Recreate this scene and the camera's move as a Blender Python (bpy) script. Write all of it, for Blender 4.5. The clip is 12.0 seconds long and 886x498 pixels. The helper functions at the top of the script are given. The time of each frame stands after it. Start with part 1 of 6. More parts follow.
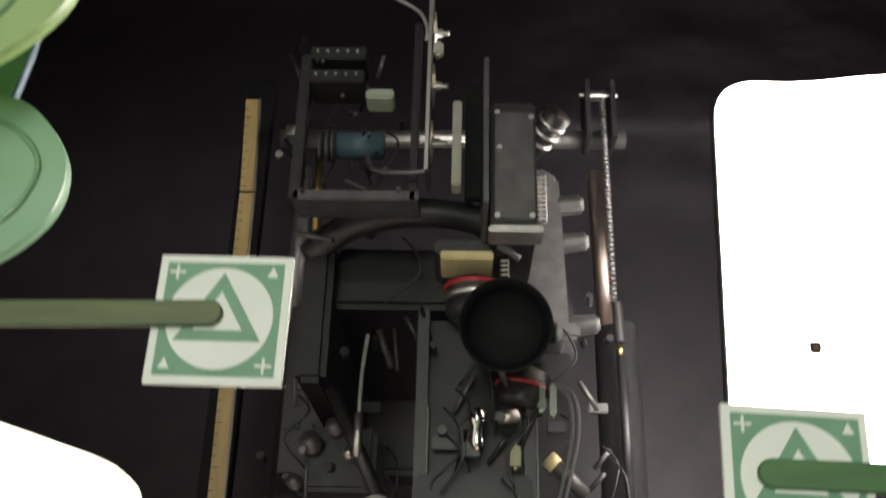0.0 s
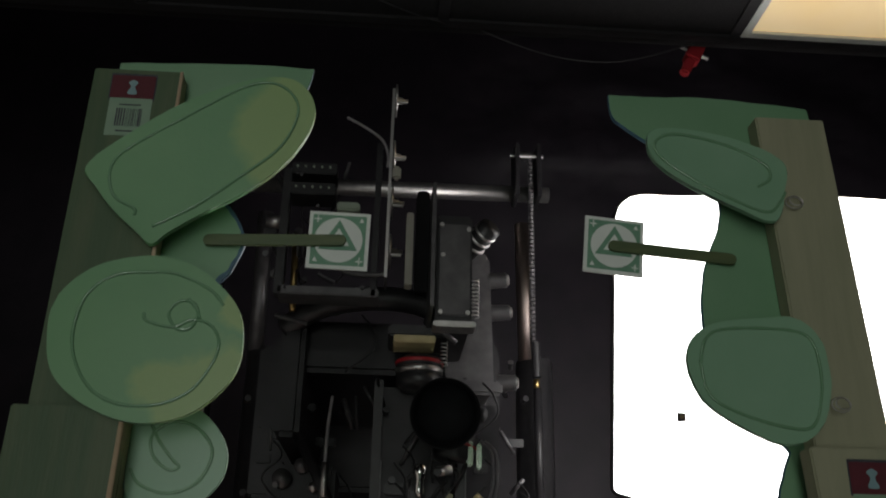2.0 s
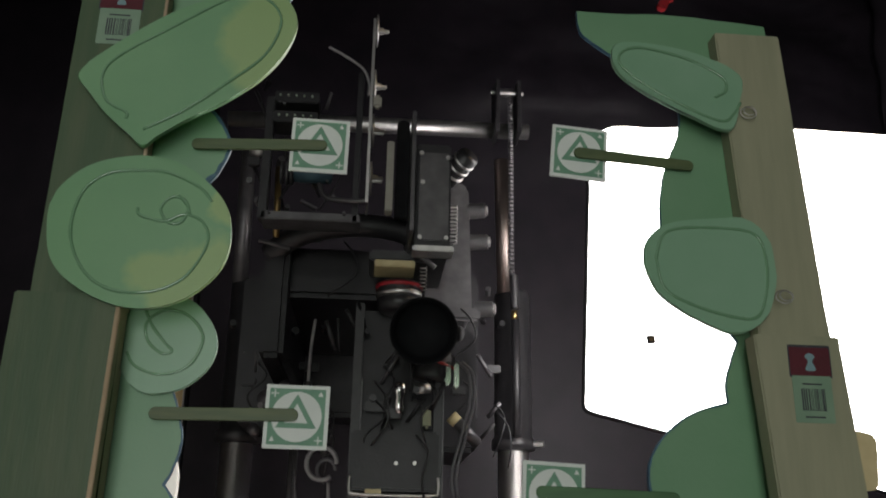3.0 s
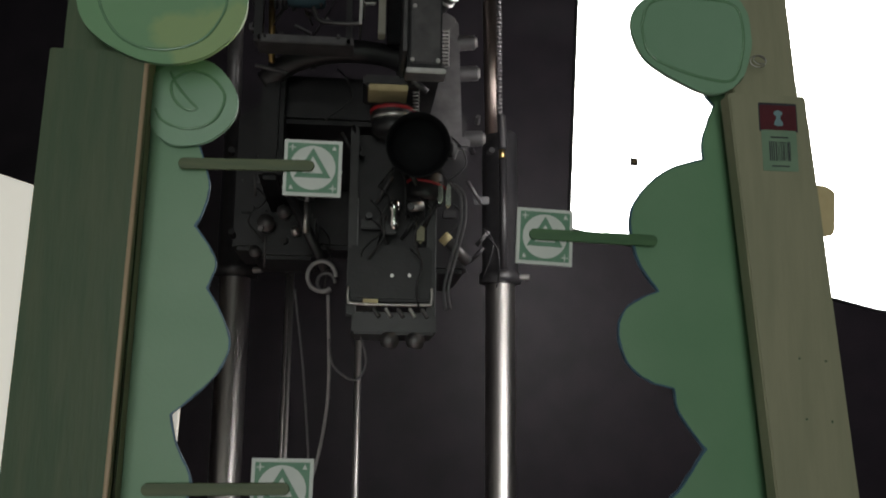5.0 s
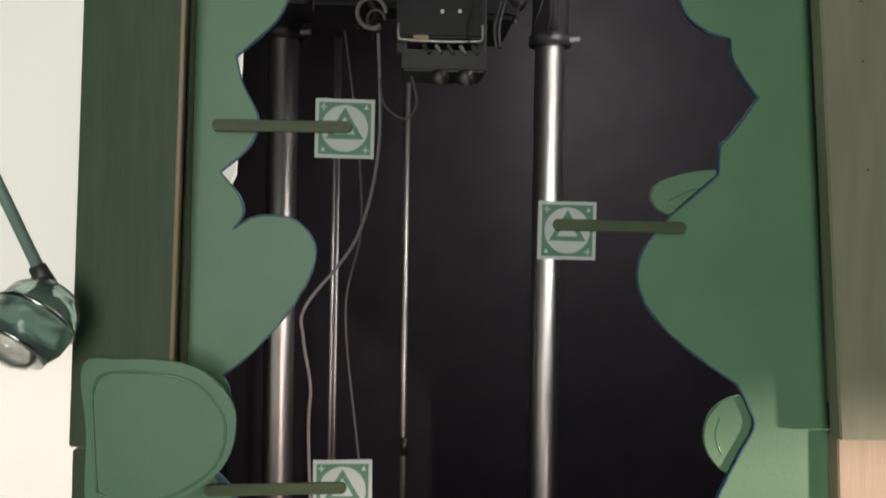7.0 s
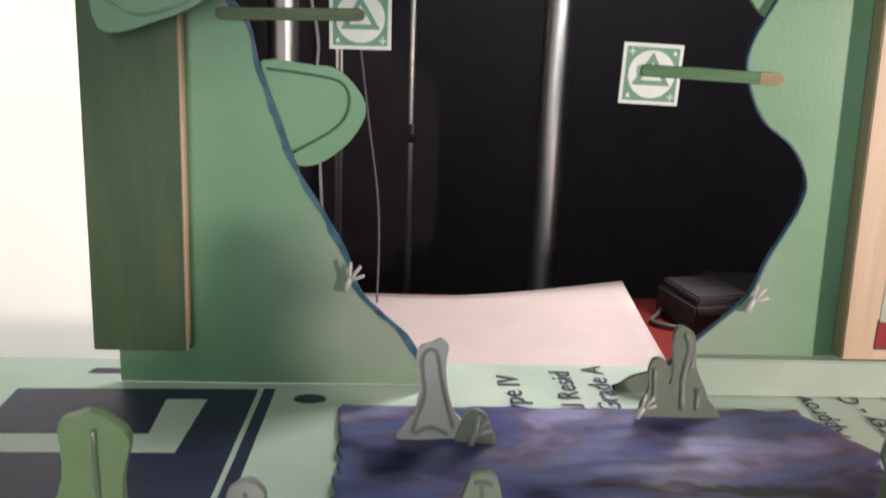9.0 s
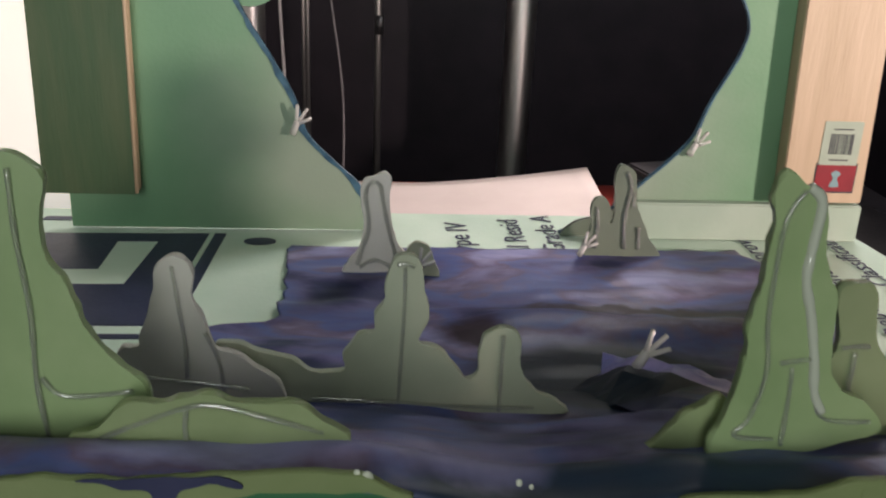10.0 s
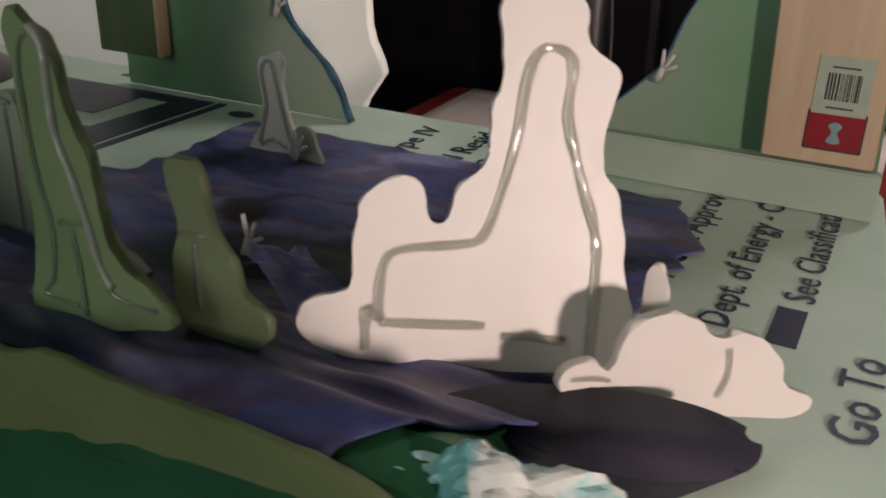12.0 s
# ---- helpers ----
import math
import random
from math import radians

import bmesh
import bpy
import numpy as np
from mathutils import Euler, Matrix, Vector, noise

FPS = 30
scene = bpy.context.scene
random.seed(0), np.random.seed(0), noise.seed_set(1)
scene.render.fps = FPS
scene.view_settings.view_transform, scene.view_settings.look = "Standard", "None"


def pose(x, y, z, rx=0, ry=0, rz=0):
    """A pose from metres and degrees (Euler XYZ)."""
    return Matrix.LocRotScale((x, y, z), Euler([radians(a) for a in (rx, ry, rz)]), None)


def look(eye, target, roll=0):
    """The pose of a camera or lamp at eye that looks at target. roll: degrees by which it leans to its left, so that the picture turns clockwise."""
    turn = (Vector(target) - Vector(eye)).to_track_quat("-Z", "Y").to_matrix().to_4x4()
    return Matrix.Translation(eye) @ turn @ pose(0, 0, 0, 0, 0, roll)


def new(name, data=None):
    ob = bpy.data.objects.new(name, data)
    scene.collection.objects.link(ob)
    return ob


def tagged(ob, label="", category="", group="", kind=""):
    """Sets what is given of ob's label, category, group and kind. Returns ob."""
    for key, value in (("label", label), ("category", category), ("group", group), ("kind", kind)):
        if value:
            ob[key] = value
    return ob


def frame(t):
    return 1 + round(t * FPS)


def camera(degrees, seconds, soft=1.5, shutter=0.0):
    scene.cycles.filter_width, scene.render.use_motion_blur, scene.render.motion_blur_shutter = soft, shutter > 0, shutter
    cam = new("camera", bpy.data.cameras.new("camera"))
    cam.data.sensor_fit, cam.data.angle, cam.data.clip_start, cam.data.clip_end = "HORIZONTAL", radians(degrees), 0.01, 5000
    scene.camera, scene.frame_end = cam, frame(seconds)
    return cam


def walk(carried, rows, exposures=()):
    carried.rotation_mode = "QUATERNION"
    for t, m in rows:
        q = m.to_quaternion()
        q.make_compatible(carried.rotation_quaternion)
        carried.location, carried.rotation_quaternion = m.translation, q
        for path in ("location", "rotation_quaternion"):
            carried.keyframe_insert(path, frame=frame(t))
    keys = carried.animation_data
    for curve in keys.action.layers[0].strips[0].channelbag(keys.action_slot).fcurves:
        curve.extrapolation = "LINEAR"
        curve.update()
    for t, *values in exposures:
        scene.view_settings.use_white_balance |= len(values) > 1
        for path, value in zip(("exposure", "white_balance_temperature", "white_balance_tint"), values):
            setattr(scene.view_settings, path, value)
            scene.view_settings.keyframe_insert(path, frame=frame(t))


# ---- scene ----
cam = camera(51.4, 12.0, soft=1.9, shutter=0.25)
PATH = [
    (0, (0.073, -0.32, 0.787), (0.027, 1.506, 1.603), 1.4),
    (0.5, (0.068, -0.426, 0.838), (0.061, 1.354, 1.751), -0.0),
    (0.6, (0.065, -0.448, 0.852), (0.078, 1.33, 1.768), 0.0),
    (1, (0.048, -0.554, 0.874), (0.11, 1.219, 1.797), -0.2),
    (1.5, (0.04, -0.665, 0.875), (0.228, 1.14, 1.714), 0.4),
    (2, (0.033, -0.704, 0.849), (0.14, 1.149, 1.594), 1.3),
    (2.5, (0.038, -0.722, 0.819), (0.177, 1.146, 1.52), 1.3),
    (2.8, (0.039, -0.73, 0.803), (0.184, 1.151, 1.467), 0.8),
    (3, (0.039, -0.738, 0.795), (0.187, 1.151, 1.436), 1.1),
    (4.8, (0.023, -0.777, 0.692), (0.215, 1.171, 1.1), 0.6),
    (5, (0.021, -0.78, 0.68), (0.214, 1.174, 1.061), 0.6),
    (5.5, (0.012, -0.785, 0.647), (0.18, 1.184, 0.955), 0.7),
    (6, (0.006, -0.785, 0.606), (0.158, 1.198, 0.811), 1.0),
    (6.5, (0.012, -0.786, 0.566), (0.129, 1.208, 0.661), 0.9),
    (6.7, (0.012, -0.787, 0.554), (0.123, 1.209, 0.606), 0.9),
    (8.3, (0.003, -0.77, 0.407), (0.1, 1.197, 0.058), 1.4),
    (8.5, (0.0, -0.77, 0.384), (0.1, 1.186, -0.022), 1.5),
    (8.9, (0.0, -0.766, 0.354), (0.109, 1.165, -0.157), 1.9),
    (9, (0.001, -0.769, 0.344), (0.112, 1.155, -0.191), 2.2),
    (9.5, (0.022, -0.783, 0.306), (0.145, 1.109, -0.333), 2.5),
    (10, (0.03, -0.802, 0.286), (0.188, 1.064, -0.416), 2.4),
    (10.5, (0.064, -0.842, 0.274), (0.298, 1.002, -0.463), 2.0),
    (10.8, (0.101, -0.843, 0.273), (0.31, 0.992, -0.495), 1.4),
    (11, (0.135, -0.838, 0.274), (0.274, 1.0, -0.501), 0.9),
    (11.2, (0.206, -0.814, 0.271), (0.224, 1.034, -0.493), 1.7),
    (11.5, (0.326, -0.763, 0.257), (0.055, 1.062, -0.515), 3.5),
    (11.7, (0.402, -0.734, 0.26), (-0.149, 1.004, -0.563), 3.7),
    (12, (0.491, -0.696, 0.258), (-0.331, 0.92, -0.586), 1.2),
]
walk(cam, [(t, look(eye, target, roll)) for t, eye, target, roll in PATH],
     [(0.0, 1.55, 7000, 10), (0.5, 1.5, 7200, 10), (0.9, 1.1, 7000, 10), (1.5, 0.1, 6600, 10), (2.0, -0.42, 6500, 10), (2.5, 0.33, 6500, 12), (3.2, 0.36, 6500, 12),
      (5.0, 0.15, 6500, 10), (6.7, 0.4, 6500, 10), (8.3, 0.66, 6250, 10), (9.5, 0.68, 6300, 10), (10.5, 0.55, 6500, 10), (11.0, 0.55, 6500, 10), (11.5, -0.05, 6500, 12), (12.0, -0.6, 6500, 10)])

# ---- light ----
world = bpy.data.worlds.new("world")
world.use_nodes = True
world.node_tree.nodes["Background"].inputs[0].default_value = (0.9, 0.95, 1.0, 1)
world.node_tree.nodes["Background"].inputs[1].default_value = 0.01
scene.world = world


def lamp(name, kind, energy, color, m, **more):
    data = bpy.data.lights.new(name, kind)
    data.energy, data.color = energy, color
    ob = new(name, data)
    ob.matrix_world = m
    return ob


# the clamp lamp beside the table, with its beam cut off towards the front
key = lamp("clamp_lamp_light", "SPOT", 68, (1.0, 0.785, 0.73), look((1.36, -1.03, 0.3), (1.36 - 0.643, -1.03 + 0.766, 0.3 - 0.158)) @ Matrix.Diagonal((1, 0.571, 1, 1)))
key.data.spot_size, key.data.spot_blend, key.data.shadow_soft_size = radians(44), 0.1, 0.045
# tall daylight-white fill, unseen, added behind the camera
rear_fill = lamp("rear_fill_light", "AREA", 30, (0.97, 1.0, 0.95), look((-0.35, -3.3, 0.7), (-0.15, 0, 0.7)))
rear_fill.data.shape, rear_fill.data.size, rear_fill.data.size_y = "RECTANGLE", 1.0, 2.2
# the stand's own lamp, which lights the paper on the table below it
copy = lamp("stand_lamp_light", "SPOT", 36, (1.0, 0.86, 0.80), look((0.80, 0.98, 0.72), (0.22, 0.52, -0.26)))
copy.data.spot_size, copy.data.spot_blend, copy.data.shadow_soft_size = radians(62), 0.4, 0.06
# weak overhead fill, added out of view at ceiling height
room = lamp("overhead_fill_light", "AREA", 3.2, (0.95, 1.0, 0.92), look((-0.35, -1.5, 1.98), (-0.35, -1.5, 0)))
room.data.shape, room.data.size, room.data.size_y = "RECTANGLE", 1.1, 0.55

# ---- materials ----


def nodes_of(name):
    mat = bpy.data.materials.new(name)
    mat.use_nodes = True
    return mat, mat.node_tree.nodes, mat.node_tree.links, mat.node_tree.nodes["Principled BSDF"]


def mat_of(name, color, color2=None, rough=0.6, metal=0.0, scale=30.0, detail=4.0, bump=0.0, bump_scale=None, stretch=(1, 1, 1),
           low=0.35, high=0.65, emit=0.0, coat=0.0):
    """A surface whose colour drifts between two tones, with fine relief."""
    mat, n, l, p = nodes_of(name)
    c2 = color2 or tuple(0.8 * c for c in color)
    tex, mp = n.new("ShaderNodeTexCoord"), n.new("ShaderNodeMapping")
    mp.inputs["Scale"].default_value = stretch
    geo = n.new("ShaderNodeNewGeometry")
    l.new(geo.outputs["Position"], mp.inputs[0])
    a = n.new("ShaderNodeTexNoise")
    a.inputs["Scale"].default_value, a.inputs["Detail"].default_value = scale, detail
    l.new(mp.outputs[0], a.inputs[0])
    r = n.new("ShaderNodeMapRange")
    r.inputs[1].default_value, r.inputs[2].default_value = low, high
    l.new(a.outputs[0], r.inputs[0])
    mix = n.new("ShaderNodeMix")
    mix.data_type = "RGBA"
    mix.inputs[6].default_value, mix.inputs[7].default_value = (*color, 1), (*c2, 1)
    l.new(r.outputs[0], mix.inputs[0])
    l.new(mix.outputs[2], p.inputs["Base Color"])
    p.inputs["Roughness"].default_value, p.inputs["Metallic"].default_value = rough, metal
    p.inputs["Coat Weight"].default_value = coat
    b = n.new("ShaderNodeTexNoise")
    b.inputs["Scale"].default_value, b.inputs["Detail"].default_value = bump_scale or scale * 8, 3
    l.new(mp.outputs[0], b.inputs[0])
    rr = n.new("ShaderNodeMapRange")
    rr.inputs[3].default_value, rr.inputs[4].default_value = max(0.02, rough - 0.08), min(1, rough + 0.1)
    l.new(b.outputs[0], rr.inputs[0])
    l.new(rr.outputs[0], p.inputs["Roughness"])
    if bump:
        bn = n.new("ShaderNodeBump")
        bn.inputs["Strength"].default_value, bn.inputs["Distance"].default_value = bump, 0.001
        l.new(b.outputs[0], bn.inputs["Height"])
        l.new(bn.outputs[0], p.inputs["Normal"])
    if emit:
        l.new(mix.outputs[2], p.inputs["Emission Color"])
        p.inputs["Emission Strength"].default_value = emit
    return mat


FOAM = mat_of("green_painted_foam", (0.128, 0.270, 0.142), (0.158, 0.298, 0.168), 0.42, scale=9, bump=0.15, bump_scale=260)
LEAF = mat_of("green_leaf_foam", (0.130, 0.295, 0.135), (0.155, 0.325, 0.150), 0.36, scale=9, bump=0.12, bump_scale=260)


def patch(mat, spots, tone, soften=0.25, warp=0.05):
    """Lays uneven spots of another colour over a material: (centre, radii) in metres."""
    n, l = mat.node_tree.nodes, mat.node_tree.links
    p = n["Principled BSDF"]
    tint = p.inputs["Base Color"].links[0].from_socket
    geo, ripple, bend = n.new("ShaderNodeNewGeometry"), n.new("ShaderNodeTexNoise"), n.new("ShaderNodeVectorMath")
    ripple.inputs["Scale"].default_value, ripple.inputs["Detail"].default_value = 28, 3
    l.new(geo.outputs["Position"], ripple.inputs[0])
    bend.operation = "MULTIPLY_ADD"
    bend.inputs[1].default_value = (warp, warp, warp)
    l.new(ripple.outputs[1], bend.inputs[0])
    l.new(geo.outputs["Position"], bend.inputs[2])
    for centre, radii in spots:
        place, ball, edge, mix = n.new("ShaderNodeMapping"), n.new("ShaderNodeTexGradient"), n.new("ShaderNodeMapRange"), n.new("ShaderNodeMix")
        place.inputs["Location"].default_value = [-(c + warp / 2) / r for c, r in zip(centre, radii)]
        place.inputs["Scale"].default_value = [1 / r for r in radii]
        l.new(bend.outputs[0], place.inputs[0])
        ball.gradient_type = "SPHERICAL"
        l.new(place.outputs[0], ball.inputs[0])
        edge.inputs[1].default_value, edge.inputs[2].default_value = 0.02, soften
        l.new(ball.outputs[0], edge.inputs[0])
        mix.data_type = "RGBA"
        l.new(edge.outputs[0], mix.inputs[0])
        l.new(tint, mix.inputs[6])
        mix.inputs[7].default_value = (*tone, 1)
        tint = mix.outputs[2]
    l.new(tint, p.inputs["Base Color"])


# paleness of the lamplit feet of the flats, put into the foam colour
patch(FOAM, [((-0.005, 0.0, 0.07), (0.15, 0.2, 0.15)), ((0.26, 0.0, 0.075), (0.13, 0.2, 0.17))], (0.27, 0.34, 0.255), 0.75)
# warm light across the two large leaves, coloured in as yellowish spots
patch(LEAF, [((-0.045, -0.03, 1.215), (0.058, 0.1, 0.075)), ((-0.100, -0.045, 0.995), (0.050, 0.1, 0.040)), ((-0.075, -0.045, 1.060), (0.020, 0.1, 0.030))], (0.245, 0.37, 0.14))
BLUE = mat_of("blue_cut_edge", (0.014, 0.055, 0.095), (0.05, 0.13, 0.19), 0.5, scale=60, bump=0.4, bump_scale=300)
OLIVE = mat_of("olive_painted_pine", (0.046, 0.086, 0.036), (0.068, 0.098, 0.044), 0.55, scale=14, stretch=(6, 6, 0.7), bump=0.2, bump_scale=60)
PALE = mat_of("pale_olive_pine", (0.255, 0.26, 0.165), (0.30, 0.295, 0.19), 0.55, scale=14, stretch=(6, 6, 0.7), bump=0.2, bump_scale=60)
PINE = mat_of("bare_pine", (0.47, 0.35, 0.225), (0.55, 0.415, 0.28), 0.5, scale=12, stretch=(7, 7, 0.6), bump=0.2, bump_scale=60)
STICKWOOD = mat_of("green_stained_stick", (0.055, 0.085, 0.03), (0.085, 0.11, 0.04), 0.5, scale=40, stretch=(0.6, 5, 5), bump=0.2)
STICKEND = mat_of("bare_stick_wood", (0.20, 0.15, 0.07), (0.26, 0.19, 0.09), 0.5, scale=40, stretch=(0.6, 5, 5), bump=0.2)
PAPER = mat_of("white_paper", (0.70, 0.73, 0.68), (0.64, 0.68, 0.63), 0.7, scale=40)
PRINTGREEN = mat_of("green_print", (0.12, 0.26, 0.165), (0.15, 0.30, 0.195), 0.6, scale=60)
LABELWHITE = mat_of("label_white", (0.38, 0.44, 0.35), (0.33, 0.39, 0.30), 0.4, scale=50)
RED = mat_of("label_red", (0.26, 0.011, 0.020), (0.21, 0.010, 0.018), 0.4, scale=50)
TINTWHITE = mat_of("greenish_label", (0.17, 0.27, 0.18), (0.20, 0.30, 0.20), 0.4, scale=50)
TINTRED = mat_of("dark_label_red", (0.085, 0.007, 0.014), (0.07, 0.007, 0.012), 0.7, scale=50)
INK = mat_of("dark_ink", (0.02, 0.022, 0.03), (0.04, 0.04, 0.05), 0.5, scale=200)
NAVY = mat_of("navy_print", (0.018, 0.022, 0.065), (0.03, 0.033, 0.085), 0.45, scale=35)
MINT = mat_of("mint_insulation_board", (0.60, 0.75, 0.62), (0.67, 0.80, 0.68), 0.6, scale=16, bump=0.25, bump_scale=180)
WHITEFOAM = mat_of("white_foam", (0.82, 0.78, 0.72), (0.76, 0.72, 0.66), 0.45, scale=18, bump=0.08)
GREYFOAM = mat_of("grey_green_foam", (0.31, 0.345, 0.25), (0.365, 0.39, 0.29), 0.45, scale=22, bump=0.1)
TREEGREEN = mat_of("olive_green_foam", (0.24, 0.335, 0.155), (0.30, 0.39, 0.195), 0.4, scale=25, bump=0.1)
MOSS = mat_of("moss_green_foam", (0.215, 0.275, 0.125), (0.26, 0.32, 0.16), 0.5, scale=25, bump=0.1)
FRONTGREEN = mat_of("deep_green_paint", (0.02, 0.115, 0.045), (0.03, 0.15, 0.06), 0.5, scale=14, bump=0.2, bump_scale=120)
TAPE = mat_of("green_masking_tape", (0.165, 0.215, 0.085), (0.21, 0.255, 0.11), 0.6, scale=14, bump=0.9, bump_scale=90)
DARKCLOTH = mat_of("dark_plum_cloth", (0.016, 0.015, 0.030), (0.026, 0.023, 0.040), 0.75, scale=60, bump=0.3)
BLACK = mat_of("black_paint", (0.016, 0.0155, 0.017), (0.026, 0.0245, 0.0265), 0.4, scale=40, bump=0.1)
BLACKMATT = mat_of("matt_black", (0.023, 0.0185, 0.0255), (0.030, 0.024, 0.032), 0.8, scale=6)
RIGBLACK = mat_of("rig_black", (0.006, 0.0055, 0.0066), (0.0135, 0.0122, 0.014), 0.36, scale=22, bump=0.3)
RIGBLACK.node_tree.nodes["Principled BSDF"].inputs["Specular IOR Level"].default_value = 0.3
HOOD = mat_of("dull_black_rubber", (0.005, 0.005, 0.006), (0.008, 0.008, 0.009), 0.7, scale=40)
HOOD.node_tree.nodes["Principled BSDF"].inputs["Specular IOR Level"].default_value = 0.15
IVORY = mat_of("ivory_plastic", (0.40, 0.38, 0.32), (0.34, 0.32, 0.27), 0.5, scale=40)
OLIVEFOAM = mat_of("dull_olive_foam", (0.155, 0.20, 0.10), (0.195, 0.24, 0.13), 0.42, scale=22, bump=0.1)
PALEMARK = mat_of("grey_blue_print", (0.20, 0.32, 0.33), (0.16, 0.27, 0.29), 0.5, scale=60)
ADAPTER = mat_of("dark_grey_plastic", (0.045, 0.043, 0.048), (0.06, 0.057, 0.063), 0.5, scale=60, bump=0.2)
LOUVRE = mat_of("satin_louvre_metal", (0.62, 0.60, 0.55), (0.50, 0.48, 0.44), 0.35, metal=0.35, scale=30, bump=0.1)
PALELEAF = mat_of("pale_green_leaf_foam", (0.185, 0.34, 0.21), (0.215, 0.37, 0.24), 0.36, scale=12, bump=0.12, bump_scale=260)
PALESTRIP = mat_of("pale_mint_foam", (0.34, 0.43, 0.34), (0.40, 0.48, 0.39), 0.5, scale=16, bump=0.2, bump_scale=180)
BRONZED = mat_of("dull_bronzed_steel", (0.40, 0.33, 0.30), (0.32, 0.26, 0.24), 0.42, metal=1.0, scale=60, stretch=(1, 1, 0.05))
PALEMETAL = mat_of("pale_green_enamel", (0.34, 0.46, 0.39), (0.28, 0.40, 0.33), 0.3, scale=40)
# darker grey green that carries the twin tree's shade in its colour
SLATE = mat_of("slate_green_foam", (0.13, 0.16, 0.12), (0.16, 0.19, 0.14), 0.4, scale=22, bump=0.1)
CAST = mat_of("grey_cast_metal", (0.10, 0.096, 0.10), (0.145, 0.138, 0.142), 0.42, metal=0.6, scale=30, bump=0.15)
STEEL = mat_of("brushed_steel", (0.60, 0.58, 0.56), (0.50, 0.49, 0.48), 0.42, metal=1.0, scale=60, stretch=(1, 1, 0.05), bump=0.05)
CHROME = mat_of("chrome", (0.75, 0.74, 0.72), (0.66, 0.65, 0.63), 0.16, metal=1.0, scale=40)
COLUMN, n_, l_, p_ = nodes_of("turned_steel")
p_.inputs["Base Color"].default_value, p_.inputs["Metallic"].default_value = (0.86, 0.83, 0.81, 1), 1.0
p_.inputs["Roughness"].default_value, p_.inputs["Anisotropic"].default_value = 0.46, 0.75
p_.inputs["Anisotropic Rotation"].default_value = 0.25
t_ = n_.new("ShaderNodeTangent")
t_.direction_type, t_.axis = "RADIAL", "Z"
l_.new(t_.outputs[0], p_.inputs["Tangent"])
BRASS = mat_of("brass", (0.55, 0.40, 0.17), (0.45, 0.32, 0.13), 0.35, metal=1.0, scale=60)
YELLOW = mat_of("cream_block", (0.62, 0.52, 0.29), (0.55, 0.45, 0.24), 0.5, scale=60)
REDPAINT = mat_of("red_paint", (0.35, 0.02, 0.03), (0.28, 0.02, 0.02), 0.35, scale=50)
REDTABLE = mat_of("red_table_top", (0.20, 0.018, 0.012), (0.26, 0.025, 0.018), 0.5, scale=20, bump=0.1)
PINKPAPER = mat_of("pinkish_paper", (0.80, 0.70, 0.68), (0.76, 0.66, 0.64), 0.7, scale=12)
CABLE = mat_of("grey_cable", (0.36, 0.34, 0.35), (0.27, 0.255, 0.265), 0.4, scale=50)
DARKCABLE = mat_of("dark_cable", (0.11, 0.105, 0.115), (0.15, 0.14, 0.15), 0.4, scale=50)
PLASTIC = mat_of("black_plastic_sheet", (0.017, 0.0145, 0.0187), (0.024, 0.0195, 0.0255), 0.5, scale=8, bump=0.5, bump_scale=25)
PLASTIC.node_tree.nodes["Principled BSDF"].inputs["Specular IOR Level"].default_value = 0.2
TBAR = mat_of("dark_ceiling_grid", (0.022, 0.021, 0.022), (0.03, 0.028, 0.03), 0.5, scale=20)
TILE = mat_of("black_ceiling_tile", (0.010, 0.009, 0.010), (0.014, 0.013, 0.014), 0.9, scale=90, bump=0.4, bump_scale=200)
RULER = mat_of("wooden_ruler", (0.42, 0.31, 0.14), (0.34, 0.24, 0.10), 0.5, scale=14, stretch=(5, 5, 0.4), bump=0.2)
BLUEPLASTIC = mat_of("blue_motor", (0.055, 0.10, 0.13), (0.07, 0.12, 0.15), 0.5, scale=40)
TEAL = mat_of("teal_paint_on_white", (0.25, 0.62, 0.62), (0.82, 0.84, 0.78), 0.3, scale=26, bump=0.5, bump_scale=70, low=0.5, high=0.55)
PLUM = mat_of("grey_purple_foam", (0.40, 0.395, 0.345), (0.47, 0.455, 0.41), 0.45, scale=22, bump=0.1)
SCREEN = mat_of("lit_diffusion_cloth", (1.0, 0.97, 0.95), (1.0, 0.98, 0.96), 0.8, scale=8, emit=9.0)
# emission stands in for the light that falls on the left panel
LEFTSCREEN = mat_of("glow_added_cream_cloth", (1.0, 0.95, 0.86), (0.94, 0.89, 0.80), 0.8, scale=3, emit=0.32)
FIXTURE = mat_of("cream_light_diffuser", (0.92, 0.66, 0.32), (1.0, 0.78, 0.46), 0.5, scale=2.5, emit=0.55)

GLUE, n_, l_, p_ = nodes_of("clear_hot_glue")
p_.inputs["Base Color"].default_value, p_.inputs["Roughness"].default_value = (0.88, 0.90, 0.82, 1), 0.04
p_.inputs["Transmission Weight"].default_value, p_.inputs["IOR"].default_value = 0.85, 1.48
p_.inputs["Coat Weight"].default_value, p_.inputs["Coat IOR"].default_value, p_.inputs["Coat Roughness"].default_value = 1.0, 1.8, 0.03
GLASS, n_, l_, p_ = nodes_of("green_glass")
p_.inputs["Base Color"].default_value, p_.inputs["Roughness"].default_value = (0.55, 0.72, 0.66, 1), 0.05
p_.inputs["Transmission Weight"].default_value, p_.inputs["IOR"].default_value = 0.85, 1.4
GREENGLUE, n_, l_, p_ = nodes_of("glossy_painted_glue")
p_.inputs["Base Color"].default_value, p_.inputs["Roughness"].default_value = (0.15, 0.29, 0.16, 1), 0.16
